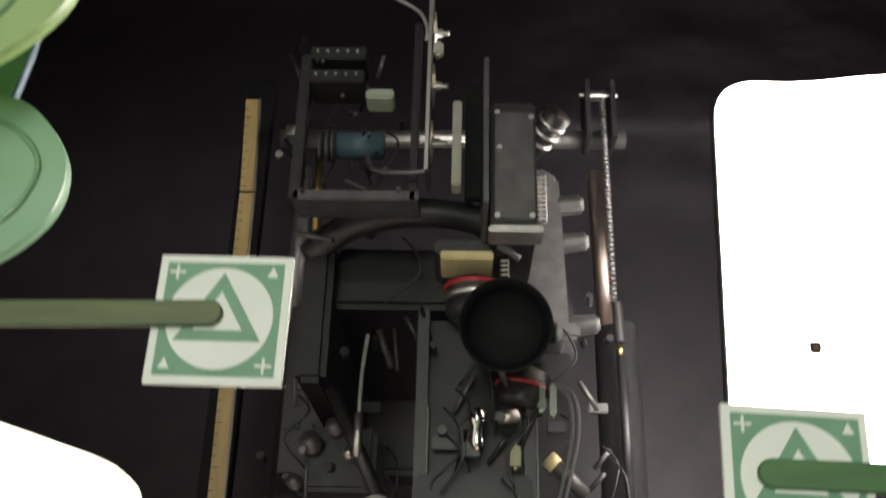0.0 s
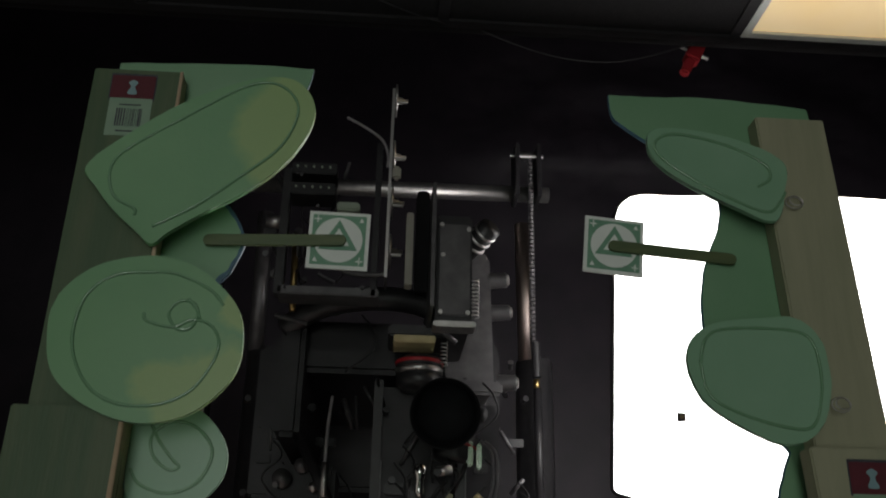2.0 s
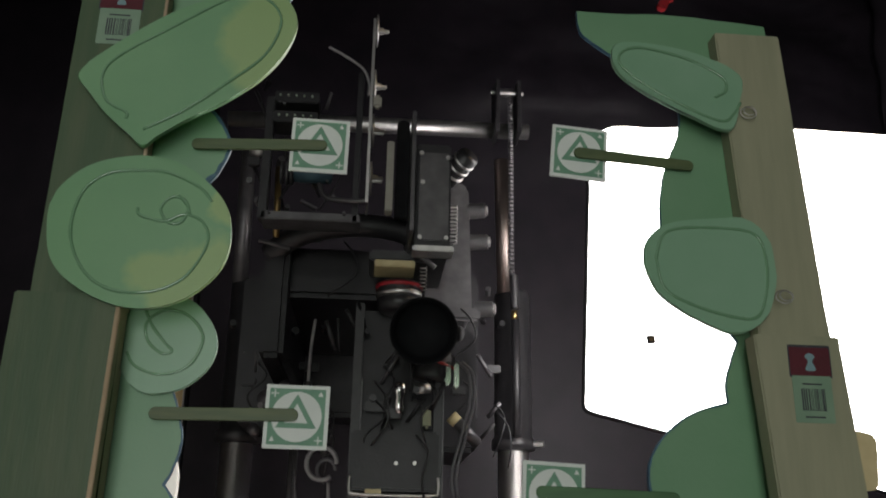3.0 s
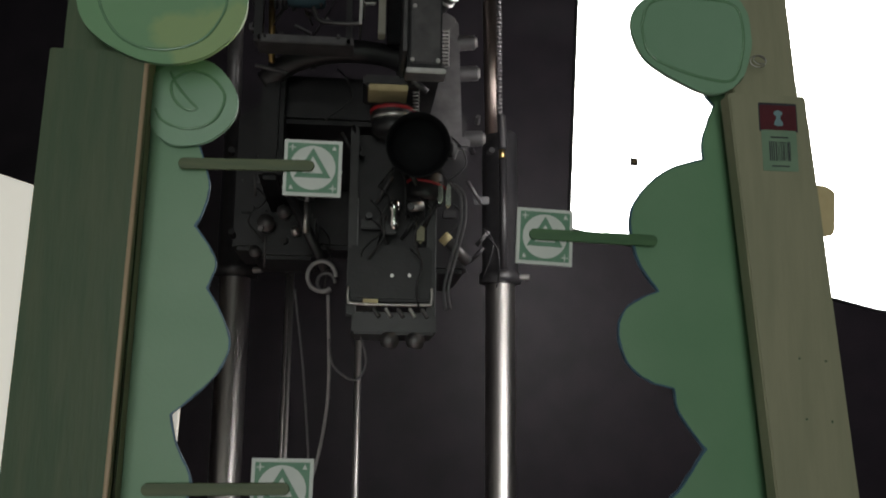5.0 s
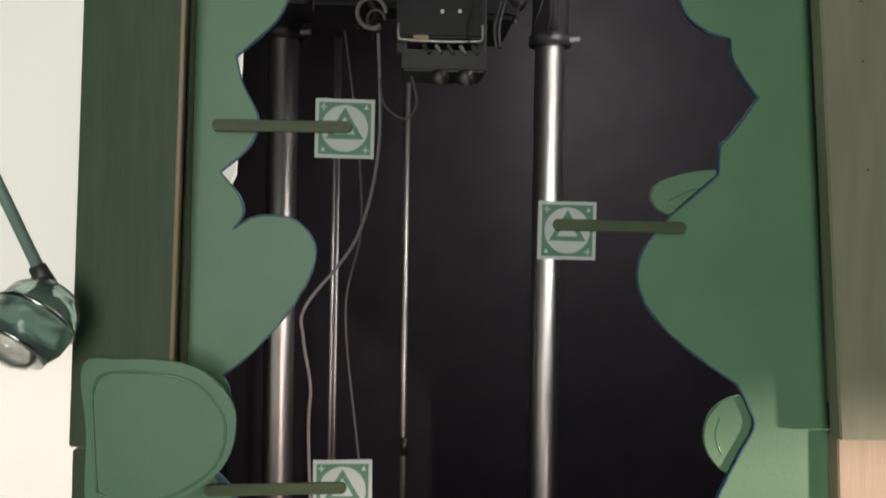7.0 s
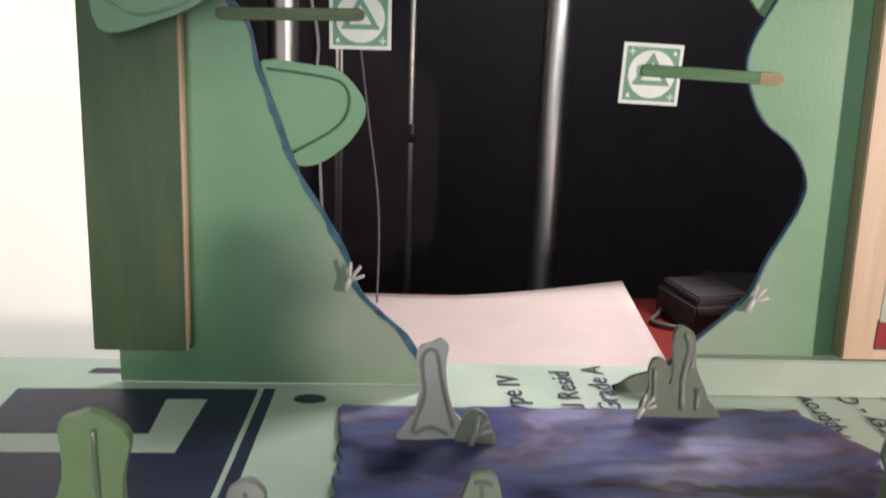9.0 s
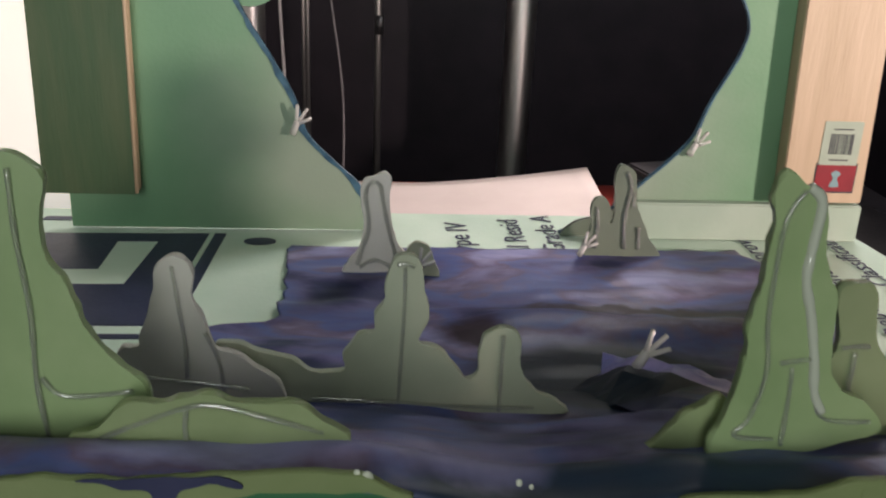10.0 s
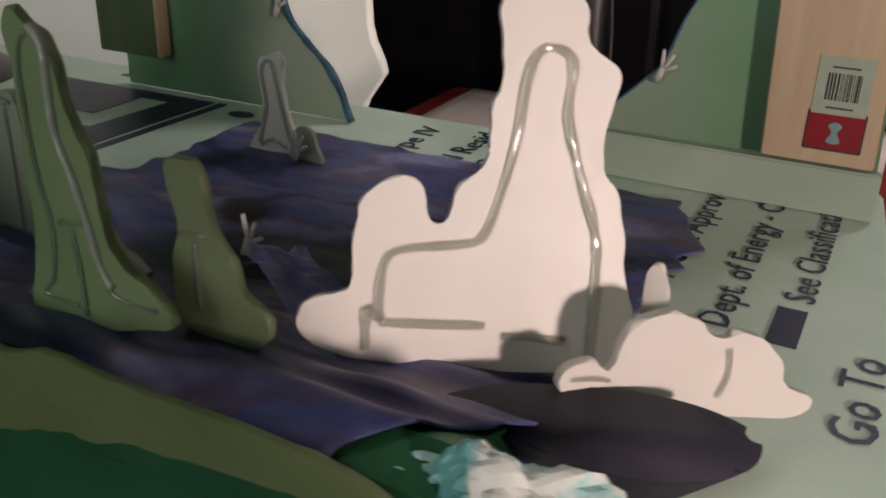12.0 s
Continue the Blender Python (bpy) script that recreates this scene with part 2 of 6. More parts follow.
p_.inputs["Coat Weight"].default_value, p_.inputs["Coat Roughness"].default_value = 0.6, 0.05
# pale base colour holds the bright reflection along the wide bead
PALEGLINT, n_, l_, p_ = nodes_of("pale_glint_hot_glue")
p_.inputs["Base Color"].default_value, p_.inputs["Roughness"].default_value = (0.66, 0.70, 0.58, 1), 0.10
p_.inputs["Transmission Weight"].default_value, p_.inputs["Coat Weight"].default_value = 0.25, 1.0
CLEAR, n_, l_, p_ = nodes_of("frosted_clear_plastic")
p_.inputs["Base Color"].default_value, p_.inputs["Roughness"].default_value = (0.9, 0.87, 0.83, 1), 0.25
p_.inputs["Transmission Weight"].default_value, p_.inputs["IOR"].default_value = 0.5, 1.45


def cloth_paint():
    """Purple, blue and near-black brushed paint, with a dark pool in the middle of the cloth."""
    mat, n, l, p = nodes_of("purple_blue_brushed_paint")
    geo, mp = n.new("ShaderNodeNewGeometry"), n.new("ShaderNodeMapping")
    mp.inputs["Scale"].default_value, mp.inputs["Rotation"].default_value = (7, 9.5, 8), (0, 0, 0.35)
    l.new(geo.outputs["Position"], mp.inputs[0])
    a = n.new("ShaderNodeTexNoise")
    a.inputs["Scale"].default_value, a.inputs["Detail"].default_value, a.inputs["Distortion"].default_value = 1.3, 8, 0.3
    l.new(mp.outputs[0], a.inputs[0])
    ramp = n.new("ShaderNodeValToRGB")
    stops = ((0.30, (0.010, 0.013, 0.035)), (0.40, (0.032, 0.036, 0.11)), (0.46, (0.125, 0.112, 0.235)), (0.52, (0.11, 0.14, 0.33)), (0.57, (0.17, 0.125, 0.205)), (0.66, (0.32, 0.31, 0.52)))
    while len(ramp.color_ramp.elements) < len(stops):
        ramp.color_ramp.elements.new(0.5)
    for e, (q, c) in zip(ramp.color_ramp.elements, stops):
        e.position, e.color = q, (*c, 1)
    l.new(a.outputs[0], ramp.inputs[0])
    warp = n.new("ShaderNodeVectorMath")
    warp.operation = "MULTIPLY_ADD"
    warp.inputs[1].default_value = (0.05, 0.05, 0)
    l.new(a.outputs[1], warp.inputs[0])
    l.new(geo.outputs["Position"], warp.inputs[2])
    tint = ramp.outputs[0]
    for x, y, rx, ry, dark in ((0.20, -0.285, 0.10, 0.075, (0.007, 0.014, 0.024, 1)), (0.165, -0.47, 0.12, 0.036, (0.018, 0.035, 0.06, 1))):
        pool, grad, edge, mix = n.new("ShaderNodeMapping"), n.new("ShaderNodeTexGradient"), n.new("ShaderNodeMapRange"), n.new("ShaderNodeMix")
        pool.vector_type = "POINT"
        pool.inputs["Location"].default_value, pool.inputs["Scale"].default_value = (-x / rx, -y / ry, 0), (1 / rx, 1 / ry, 0)
        l.new(warp.outputs[0], pool.inputs[0])
        grad.gradient_type = "SPHERICAL"
        l.new(pool.outputs[0], grad.inputs[0])
        edge.inputs[1].default_value, edge.inputs[2].default_value = 0.03, 0.3
        l.new(grad.outputs[0], edge.inputs[0])
        mix.data_type = "RGBA"
        l.new(edge.outputs[0], mix.inputs[0])
        l.new(tint, mix.inputs[6])
        mix.inputs[7].default_value = dark
        tint = mix.outputs[2]
    fine, fmap, stroke = n.new("ShaderNodeTexNoise"), n.new("ShaderNodeMapping"), n.new("ShaderNodeMix")
    fmap.inputs["Scale"].default_value, fmap.inputs["Rotation"].default_value = (30, 110, 60), (0, 0, 0.5)
    fine.inputs["Scale"].default_value, fine.inputs["Detail"].default_value, fine.inputs["Distortion"].default_value = 1.0, 4, 0.5
    l.new(geo.outputs["Position"], fmap.inputs[0])
    l.new(fmap.outputs[0], fine.inputs[0])
    span = n.new("ShaderNodeMapRange")
    span.inputs[1].default_value, span.inputs[2].default_value, span.inputs[3].default_value, span.inputs[4].default_value = 0.3, 0.7, 0.0, 0.45
    l.new(fine.outputs[0], span.inputs[0])
    stroke.data_type, stroke.blend_type = "RGBA", "MULTIPLY"
    stroke.inputs[7].default_value = (0.35, 0.38, 0.62, 1)
    l.new(span.outputs[0], stroke.inputs[0])
    l.new(tint, stroke.inputs[6])
    l.new(stroke.outputs[2], p.inputs["Base Color"])
    p.inputs["Roughness"].default_value, p.inputs["Specular IOR Level"].default_value = 0.45, 0.3
    bn = n.new("ShaderNodeBump")
    bn.inputs["Strength"].default_value, bn.inputs["Distance"].default_value = 0.5, 0.002
    l.new(a.outputs[0], bn.inputs["Height"])
    l.new(bn.outputs[0], p.inputs["Normal"])
    bn.inputs["Distance"].default_value = 0.004
    return mat


CLOTH = cloth_paint()
patch(CLOTH, [((0.055, -0.462, 0.066), (0.070, 0.028, 0.1)), ((0.005, -0.475, 0.07), (0.045, 0.02, 0.1))], (0.24, 0.225, 0.43), 0.7)
patch(CLOTH, [((0.105, -0.235, 0.01), (0.035, 0.030, 0.1)), ((0.215, -0.185, 0.01), (0.13, 0.012, 0.1))], (0.035, 0.020, 0.032), 0.5)
patch(CLOTH, [((0.31, -0.452, 0.06), (0.13, 0.045, 0.1)), ((0.375, -0.36, 0.03), (0.06, 0.06, 0.1))], (0.040, 0.038, 0.115), 0.5)
ROCK = mat_of("blue_violet_paint", (0.15, 0.155, 0.42), (0.31, 0.27, 0.55), 0.35, scale=38, bump=0.6, low=0.4, high=0.6)

# ---- tools for building ----
PLACE = {}


def link(name, bm, mats, parent=None, label="", smooth=False):
    """Links a bmesh in world metres as one object whose origin lies at its base."""
    xs = [v.co for v in bm.verts]
    lo = Vector([min(c[i] for c in xs) for i in range(3)])
    hi = Vector([max(c[i] for c in xs) for i in range(3)])
    o = Vector(((lo.x + hi.x) / 2, (lo.y + hi.y) / 2, lo.z))
    bmesh.ops.translate(bm, verts=bm.verts, vec=-o)
    bmesh.ops.recalc_face_normals(bm, faces=bm.faces)
    me = bpy.data.meshes.new(name)
    if smooth:
        for f in bm.faces:
            f.smooth = True
    bm.to_mesh(me)
    bm.free()
    for m in (mats if isinstance(mats, (list, tuple)) else [mats]):
        me.materials.append(m)
    ob = new(name, me)
    base = PLACE[parent.name] if parent else Vector((0, 0, 0))
    ob.location = o - base
    ob.parent = parent
    PLACE[ob.name] = o
    if label:
        tagged(ob, label)
    return ob


def part(name, bm, material, parent, label="", smooth=False):
    return link(name, bm, material, parent, label, smooth)


def thing(name, bm, material, label, category, group="", kind="", smooth=False):
    return tagged(link(name, bm, material, None, "", smooth), label, category, group, kind)


def empty(name, at, label, category, group="", kind=""):
    ob = new(name)
    ob.empty_display_size = 0.02
    ob.location = at
    PLACE[ob.name] = Vector(at)
    return tagged(ob, label, category, group, kind)


def box(x0, x1, y0, y1, z0, z1, bevel=0.0015, bm=None):
    own = bm or bmesh.new()
    r = bmesh.ops.create_cube(own, size=1.0, matrix=Matrix.Translation(((x0 + x1) / 2, (y0 + y1) / 2, (z0 + z1) / 2)) @ Matrix.Diagonal((x1 - x0, y1 - y0, z1 - z0, 1)))
    if bevel:
        bmesh.ops.bevel(own, geom=list({e for v in r["verts"] for e in v.link_edges}), offset=bevel, segments=2, affect="EDGES", clamp_overlap=True)
    return own


def rod(a, b, r0, r1=None, n=20, bm=None, bevel=0.0):
    own = bm or bmesh.new()
    a, b = Vector(a), Vector(b)
    m = Matrix.Translation((a + b) / 2) @ (b - a).to_track_quat("Z", "Y").to_matrix().to_4x4()
    r = bmesh.ops.create_cone(own, cap_ends=True, segments=n, radius1=r0, radius2=r0 if r1 is None else r1, depth=(b - a).length, matrix=m)
    if bevel:
        rim = [e for e in {e for v in r["verts"] for e in v.link_edges} if any(len(f.verts) > 4 for f in e.link_faces)]
        bmesh.ops.bevel(own, geom=rim, offset=bevel, segments=2, affect="EDGES", clamp_overlap=True)
    return own


def spline(points, steps=5, closed=False):
    """A smooth line through the points."""
    q = [Vector(p) for p in points]
    n = len(q)
    out = []
    for i in range(n if closed else n - 1):
        if closed:
            p0, p1, p2, p3 = q[i - 1], q[i], q[(i + 1) % n], q[(i + 2) % n]
        else:
            p0, p1, p2, p3 = q[max(i - 1, 0)], q[i], q[i + 1], q[min(i + 2, n - 1)]
        for k in range(steps):
            t = k / steps
            out.append(0.5 * (2 * p1 + (p2 - p0) * t + (2 * p0 - 5 * p1 + 4 * p2 - p3) * t * t + (3 * p1 - p0 - 3 * p2 + p3) * t ** 3))
    if not closed:
        out.append(q[-1])
    return out


def tube(path, r, n=8, bm=None, wobble=0.0, closed=False):
    """A bead or cable of radius r along a line of points."""
    own = bm or bmesh.new()
    rings = []
    m = len(path)
    for i, p in enumerate(path):
        d = (path[(i + 1) % m] - path[i - 1]) if closed else (path[min(i + 1, m - 1)] - path[max(i - 1, 0)])
        d = d.normalized() if d.length > 1e-9 else Vector((0, 0, 1))
        u = d.cross(Vector((0.13, 1, 0.21))).normalized()
        w = d.cross(u)
        k = r * (1 + wobble * noise.noise(p * 160))
        rings.append([own.verts.new(p + k * (math.cos(2 * math.pi * j / n) * u + math.sin(2 * math.pi * j / n) * w)) for j in range(n)])
    for i in range(m if closed else m - 1):
        a, b = rings[i], rings[(i + 1) % m]
        for j in range(n):
            own.faces.new((a[j], a[(j + 1) % n], b[(j + 1) % n], b[j]))
    if not closed:
        own.faces.new(rings[0])
        own.faces.new(rings[-1][::-1])
    return own


def plate(outline, front, thick, place=None, bevel=0.0, bm=None, tilt=0.0, ragged=0.0):
    """A cut sheet: outline in x and z, its face at y = front, its cut edge in the second material."""
    own = bm or bmesh.new()
    pts = [Vector((p[0], p[1])) for p in outline]
    if ragged:
        pts = [p + ragged * Vector((noise.noise((p.x * 90, p.y * 90, 3)), noise.noise((p.x * 90, p.y * 90, 9)))) for p in pts]
    keep = [pts[0]]
    for p in pts[1:]:
        if (p - keep[-1]).length > 0.0006:
            keep.append(p)
    if (keep[0] - keep[-1]).length < 0.0006:
        keep.pop()
    fr = [own.verts.new((p.x, front, p.y)) for p in keep]
    bk = [own.verts.new((p.x, front + thick, p.y)) for p in keep]
    f0 = own.faces.new(fr)
    own.faces.new(bk[::-1])
    n = len(keep)
    for i in range(n):
        f = own.faces.new((fr[i], bk[i], bk[(i + 1) % n], fr[(i + 1) % n]))
        f.material_index = 1
        f.smooth = True
    if bevel:
        bmesh.ops.bevel(own, geom=list(f0.edges), offset=bevel, segments=2, affect="EDGES", clamp_overlap=True)
    if place:
        bmesh.ops.transform(own, matrix=place, verts=own.verts)
    return own


def lathe(profile, at, axis=(0, 0, 1), n=24, bm=None):
    """A turned part: (radius, height) steps about an axis."""
    own = bm or bmesh.new()
    m = Matrix.Translation(at) @ Vector(axis).to_track_quat("Z", "Y").to_matrix().to_4x4()
    rings = []
    for r, h in profile:
        rings.append([own.verts.new(m @ Vector((r * math.cos(2 * math.pi * j / n), r * math.sin(2 * math.pi * j / n), h))) for j in range(n)])
    for a, b in zip(rings, rings[1:]):
        for j in range(n):
            own.faces.new((a[j], a[(j + 1) % n], b[(j + 1) % n], b[j]))
    own.faces.new(rings[0][::-1])
    own.faces.new(rings[-1])
    return own


def lettering(name, text, size, m, material, parent, label=""):
    cu = bpy.data.curves.new(name, "FONT")
    cu.body, cu.size, cu.extrude, cu.resolution_u = text, size, 0.00015, 2
    tmp = bpy.data.objects.new(name + "_tmp", cu)
    scene.collection.objects.link(tmp)
    bpy.context.view_layer.update()
    me = bpy.data.meshes.new_from_object(tmp)
    bpy.data.objects.remove(tmp)
    bm = bmesh.new()
    bm.from_mesh(me)
    bmesh.ops.transform(bm, matrix=m, verts=bm.verts)
    return link(name, bm, material, parent, label)


# ---- room ----
FLOOR, CEIL = -1.0, 2.015
thing("floor", box(-3.2, 3.2, -3.6, 2.6, FLOOR - 0.1, FLOOR, 0), BLACKMATT, "dark matt studio floor", "floor", kind="structure")
for nm, b in (("wall_north", (-3.2, 3.2, 2.4, 2.5, FLOOR, 3.1)), ("wall_south", (-3.2, 3.2, -3.6, -3.5, FLOOR, 3.1)),
              ("wall_west", (-3.3, -3.2, -3.6, 2.5, FLOOR, 3.1)), ("wall_east", (3.2, 3.3, -3.6, 2.5, FLOOR, 3.1))):
    thing(nm, box(*b, 0), BLACKMATT, "matt black studio wall", "wall", kind="structure")

# ceiling: black tiles in a dark metal grid up to an open black void over the stand
PITCH = 0.622
GX, GY = 0.116, 0.917
bm = bmesh.new()
fixture_cells = {(1, 0), (-2, 0), (-1, 3), (0, 3)}
for i in range(-5, 6):
    for j in range(0, 7):
        x0, y1 = GX + i * PITCH, GY - j * PITCH
        if (i, j) in fixture_cells or x0 < -3.2 or x0 + PITCH > 3.25:
            continue
        box(x0 + 0.004, x0 + PITCH - 0.004, y1 - PITCH + 0.004, y1 - 0.004, CEIL + 0.004, CEIL + 0.02, 0, bm)
ceiling = thing("ceiling", bm, TILE, "black acoustic tiles in a suspended ceiling", "ceiling", kind="structure")
bm = bmesh.new()
for j in range(0, 8):
    y = GY - j * PITCH
    box(-3.2, 3.2, y - 0.012, y + 0.012, CEIL - 0.004, CEIL + 0.0035, 0.001, bm)
for i in range(-5, 6):
    x = GX + i * PITCH
    box(x - 0.012, x + 0.012, -3.5, GY - 0.013, CEIL - 0.003, CEIL + 0.003, 0.001, bm)
thing("ceiling_grid", bm, TBAR, "dark metal ceiling grid bars", "ceiling grid", kind="structure")
thing("ceiling_upper", box(-3.2, 3.2, 0.94, 2.5, 3.1, 3.2, 0), TILE, "black ceiling of the raised bay", "ceiling", kind="structure")
thing("wall_bulkhead", box(-3.2, 3.2, 0.94, 0.96, CEIL + 0.006, 3.1, 0), TILE, "black bulkhead over the ceiling edge", "wall", kind="structure")
x0, y1 = GX + PITCH, GY
fix = empty("ceiling_light", (x0 + PITCH / 2, y1 - PITCH / 2, CEIL), "square ceiling light with a warm cream diffuser", "ceiling light")
part("diffuser", box(x0 + 0.03, x0 + PITCH - 0.03, y1 - PITCH + 0.03, y1 - 0.03, CEIL + 0.002, CEIL + 0.008, 0.002), FIXTURE, fix, "cream diffuser, dimly lit")
for b in ((x0 + 0.012, x0 + 0.03, y1 - PITCH + 0.012, y1 - 0.012), (x0 + PITCH - 0.03, x0 + PITCH - 0.012, y1 - PITCH + 0.012, y1 - 0.012),
          (x0 + 0.03, x0 + PITCH - 0.03, y1 - 0.03, y1 - 0.012), (x0 + 0.03, x0 + PITCH - 0.03, y1 - PITCH + 0.012, y1 - PITCH + 0.03)):
    part("frame", box(*b, CEIL - 0.004, CEIL + 0.012, 0.001), PAPER, fix, "white frame")

# unlit fixture with a satin metal louvre
x0, y1 = GX - 2 * PITCH, GY
louvre = empty("louvre_light", (x0 + PITCH / 2, y1 - PITCH / 2, CEIL), "unlit square ceiling light with satin metal louvres", "ceiling light")
part("reflector", box(x0 + 0.013, x0 + PITCH - 0.013, y1 - PITCH + 0.013, y1 - 0.013, CEIL + 0.075, CEIL + 0.08, 0), LOUVRE, louvre, "satin metal reflector")
for b in ((x0 + 0.0125, x0 + 0.032, y1 - PITCH + 0.0125, y1 - 0.0125), (x0 + PITCH - 0.032, x0 + PITCH - 0.0125, y1 - PITCH + 0.0125, y1 - 0.0125),
          (x0 + 0.032, x0 + PITCH - 0.032, y1 - 0.032, y1 - 0.0125), (x0 + 0.032, x0 + PITCH - 0.032, y1 - PITCH + 0.0125, y1 - PITCH + 0.032)):
    part("frame", box(*b, CEIL - 0.006, CEIL + 0.075, 0.001), TBAR, louvre, "dark frame")


def blade(a, b, wide, low, high):
    """A hollow-sided louvre blade from a to b, thin below and wide above."""
    bm = bmesh.new()
    a, b = Vector(a), Vector(b)
    side = (b - a).cross(Vector((0, 0, 1))).normalized()
    prof = [(0.0008 + (wide - 0.0008) * (k / 5) ** 2, low + (high - low) * k / 5) for k in range(6)]
    ring = [(w, z) for w, z in prof] + [(-w, z) for w, z in prof[::-1]]
    ends = [[bm.verts.new(p + side * w + Vector((0, 0, z))) for w, z in ring] for p in (a, b)]
    for k in range(len(ring)):
        q = (k + 1) % len(ring)
        bm.faces.new((ends[0][k], ends[0][q], ends[1][q], ends[1][k]))
    bm.faces.new(ends[0])
    bm.faces.new(ends[1][::-1])
    return bm


for k in range(1, 9):
    x = x0 + 0.032 + k * (PITCH - 0.064) / 9
    part("blade", blade((x, y1 - PITCH + 0.033, 0), (x, y1 - 0.033, 0), 0.016, CEIL + 0.002, CEIL + 0.055), LOUVRE, louvre)
for k in range(1, 6):
    y = y1 - PITCH + 0.032 + k * (PITCH - 0.064) / 6
    part("cross_blade", blade((x0 + 0.033, y, 0), (x0 + PITCH - 0.033, y, 0), 0.012, CEIL + 0.006, CEIL + 0.05), LOUVRE, louvre)
thing("cable", tube(spline([(-0.15, 0.60, CEIL - 0.006), (-0.05, 0.80, CEIL - 0.012), (0.04, 0.875, CEIL - 0.008), (0.12, 0.90, CEIL - 0.016)]), 0.002), BLACK, "thin dark cable along the black ceiling", "cable", smooth=True)
thing("cable", tube(spline([(0.20, 0.935, CEIL - 0.004), (0.35, 0.95, CEIL - 0.045), (0.5, 0.95, CEIL - 0.05), (0.66, 0.935, CEIL - 0.004)]), 0.002), BLACK, "thin dark cable sagging from the ceiling grid", "cable", smooth=True)

# wrinkled black plastic that lines the bay
bm = bmesh.new()
NX, NZ = 160, 130
grid = []
for i in range(NX + 1):
    row = []
    for k in range(NZ + 1):
        x, z = -1.6 + 3.6 * i / NX, FLOOR + 0.005 + 4.085 * (k / NZ) ** 0.7
        q = Vector((x * 3, z * 5, 0))
        fade = min(1, max(0.0, (z - 2.12) * 3.0)) * min(1, max(0.1, (x + 0.1) * 2))
        y = 2.396 - 0.05 * fade + fade * (0.035 * noise.noise(q) + 0.016 * abs(noise.noise(q * 3.1)) + 0.006 * noise.noise(q * 9))
        row.append(bm.verts.new((x, y, z)))
    grid.append(row)
for i in range(NX):
    for k in range(NZ):
        bm.faces.new((grid[i][k], grid[i + 1][k], grid[i + 1][k + 1], grid[i][k + 1]))
ob = thing("plastic_sheet", bm, PLASTIC, "wrinkled black plastic sheet lining the wall", "plastic sheet", smooth=True)
ob.modifiers.new("thickness", "SOLIDIFY").thickness = 0.002
clamp = empty("spring_clamp", (0.666, 0.985, 1.975), "small red spring clamp on the ceiling edge", "clamp")
tilt_ = Matrix.Translation((0.666, 0.985, 2.0)) @ pose(0, 0, 0, 0, 25, 0) @ Matrix.Translation((-0.666, -0.985, -2.0))
for nm_, bm_, mt_ in (("jaw", box(0.650, 0.684, 0.962, 1.0, 1.995, 2.045, 0.004), REDPAINT), ("grip", box(0.655, 0.676, 0.966, 0.99, 1.955, 1.996, 0.004), REDPAINT), ("pin", rod((0.635, 0.98, 2.02), (0.70, 0.98, 2.02), 0.004), STEEL)):
    bmesh.ops.transform(bm_, matrix=tilt_, verts=bm_.verts)
    part(nm_, bm_, mt_, clamp)

# ---- lit panels ----


def rounded(corners, r, steps=6):
    out = []
    n = len(corners)
    for i in range(n):
        p, a, b = Vector(corners[i]), Vector(corners[i - 1]), Vector(corners[(i + 1) % n])
        rr = r[i] if isinstance(r, (list, tuple)) else r
        u, w = p + (a - p).normalized() * rr, p + (b - p).normalized() * rr
        for k in range(steps + 1):
            t = k / steps
            out.append((1 - t) ** 2 * u + 2 * t * (1 - t) * p + t * t * w)
    return out


soft = empty("diffusion_panel", (0.76, 0.91, FLOOR), "large glowing white diffusion panel with rounded corners", "light panel")
shape = rounded([(0.461, 1.630), (0.60, 1.626), (0.72, 1.644), (1.15, 1.640), (1.12, 0.895), (0.431, 1.058)], [0.07, 0.05, 0.05, 0.06, 0.09, 0.012])
part("diffuser", plate(shape, 0.900, 0.006, bevel=0.001), [SCREEN, SCREEN], soft, "overexposed white cloth")
ring = [Vector((p.x, 0.909, p.y)) for p in shape]
part("rim", tube(ring, 0.006, closed=True), BLACK, soft, "thin black rim", smooth=True)
part("stand", rod((0.80, 0.955, FLOOR), (0.80, 0.925, 1.25), 0.012), BLACK, soft, "black stand pole", smooth=True)
part("label", plate(rounded([(0.550, 1.199), (0.566, 1.199), (0.566, 1.183), (0.550, 1.183)], 0.002), 0.898, 0.0015), [INK, INK], soft, "small dark maker's label")
part("label_spot", plate(rounded([(0.555, 1.195), (0.562, 1.195), (0.562, 1.188), (0.555, 1.188)], 0.001), 0.8972, 0.0006), [STICKEND, STICKEND], soft, "tan spot on the label")

# no lamp of its own: the left panel's glow is added
left = empty("diffusion_panel", (-0.75, 0.47, FLOOR), "cream panel with a ragged edge, its brightness added as glow", "light panel")
shape = rounded([(-1.6, 1.36), (-0.19, 0.925), (-0.205, 0.6), (-0.245, 0.3), (-0.225, -0.03), (-0.20, -0.08), (-0.24, -0.14), (-0.24, -0.2745), (-1.6, -0.2745)], [0.05, 0.05, 0.02, 0.05, 0.02, 0.01, 0.01, 0.005, 0.05])
part("diffuser", plate(shape, 0.455, 0.02, ragged=0.004), [LEFTSCREEN, LEFTSCREEN], left, "cream cloth with a torn edge")
part("stand", rod((-0.8, 0.50, FLOOR), (-0.8, 0.49, 0.6), 0.012), BLACK, left, "black stand pole", smooth=True)

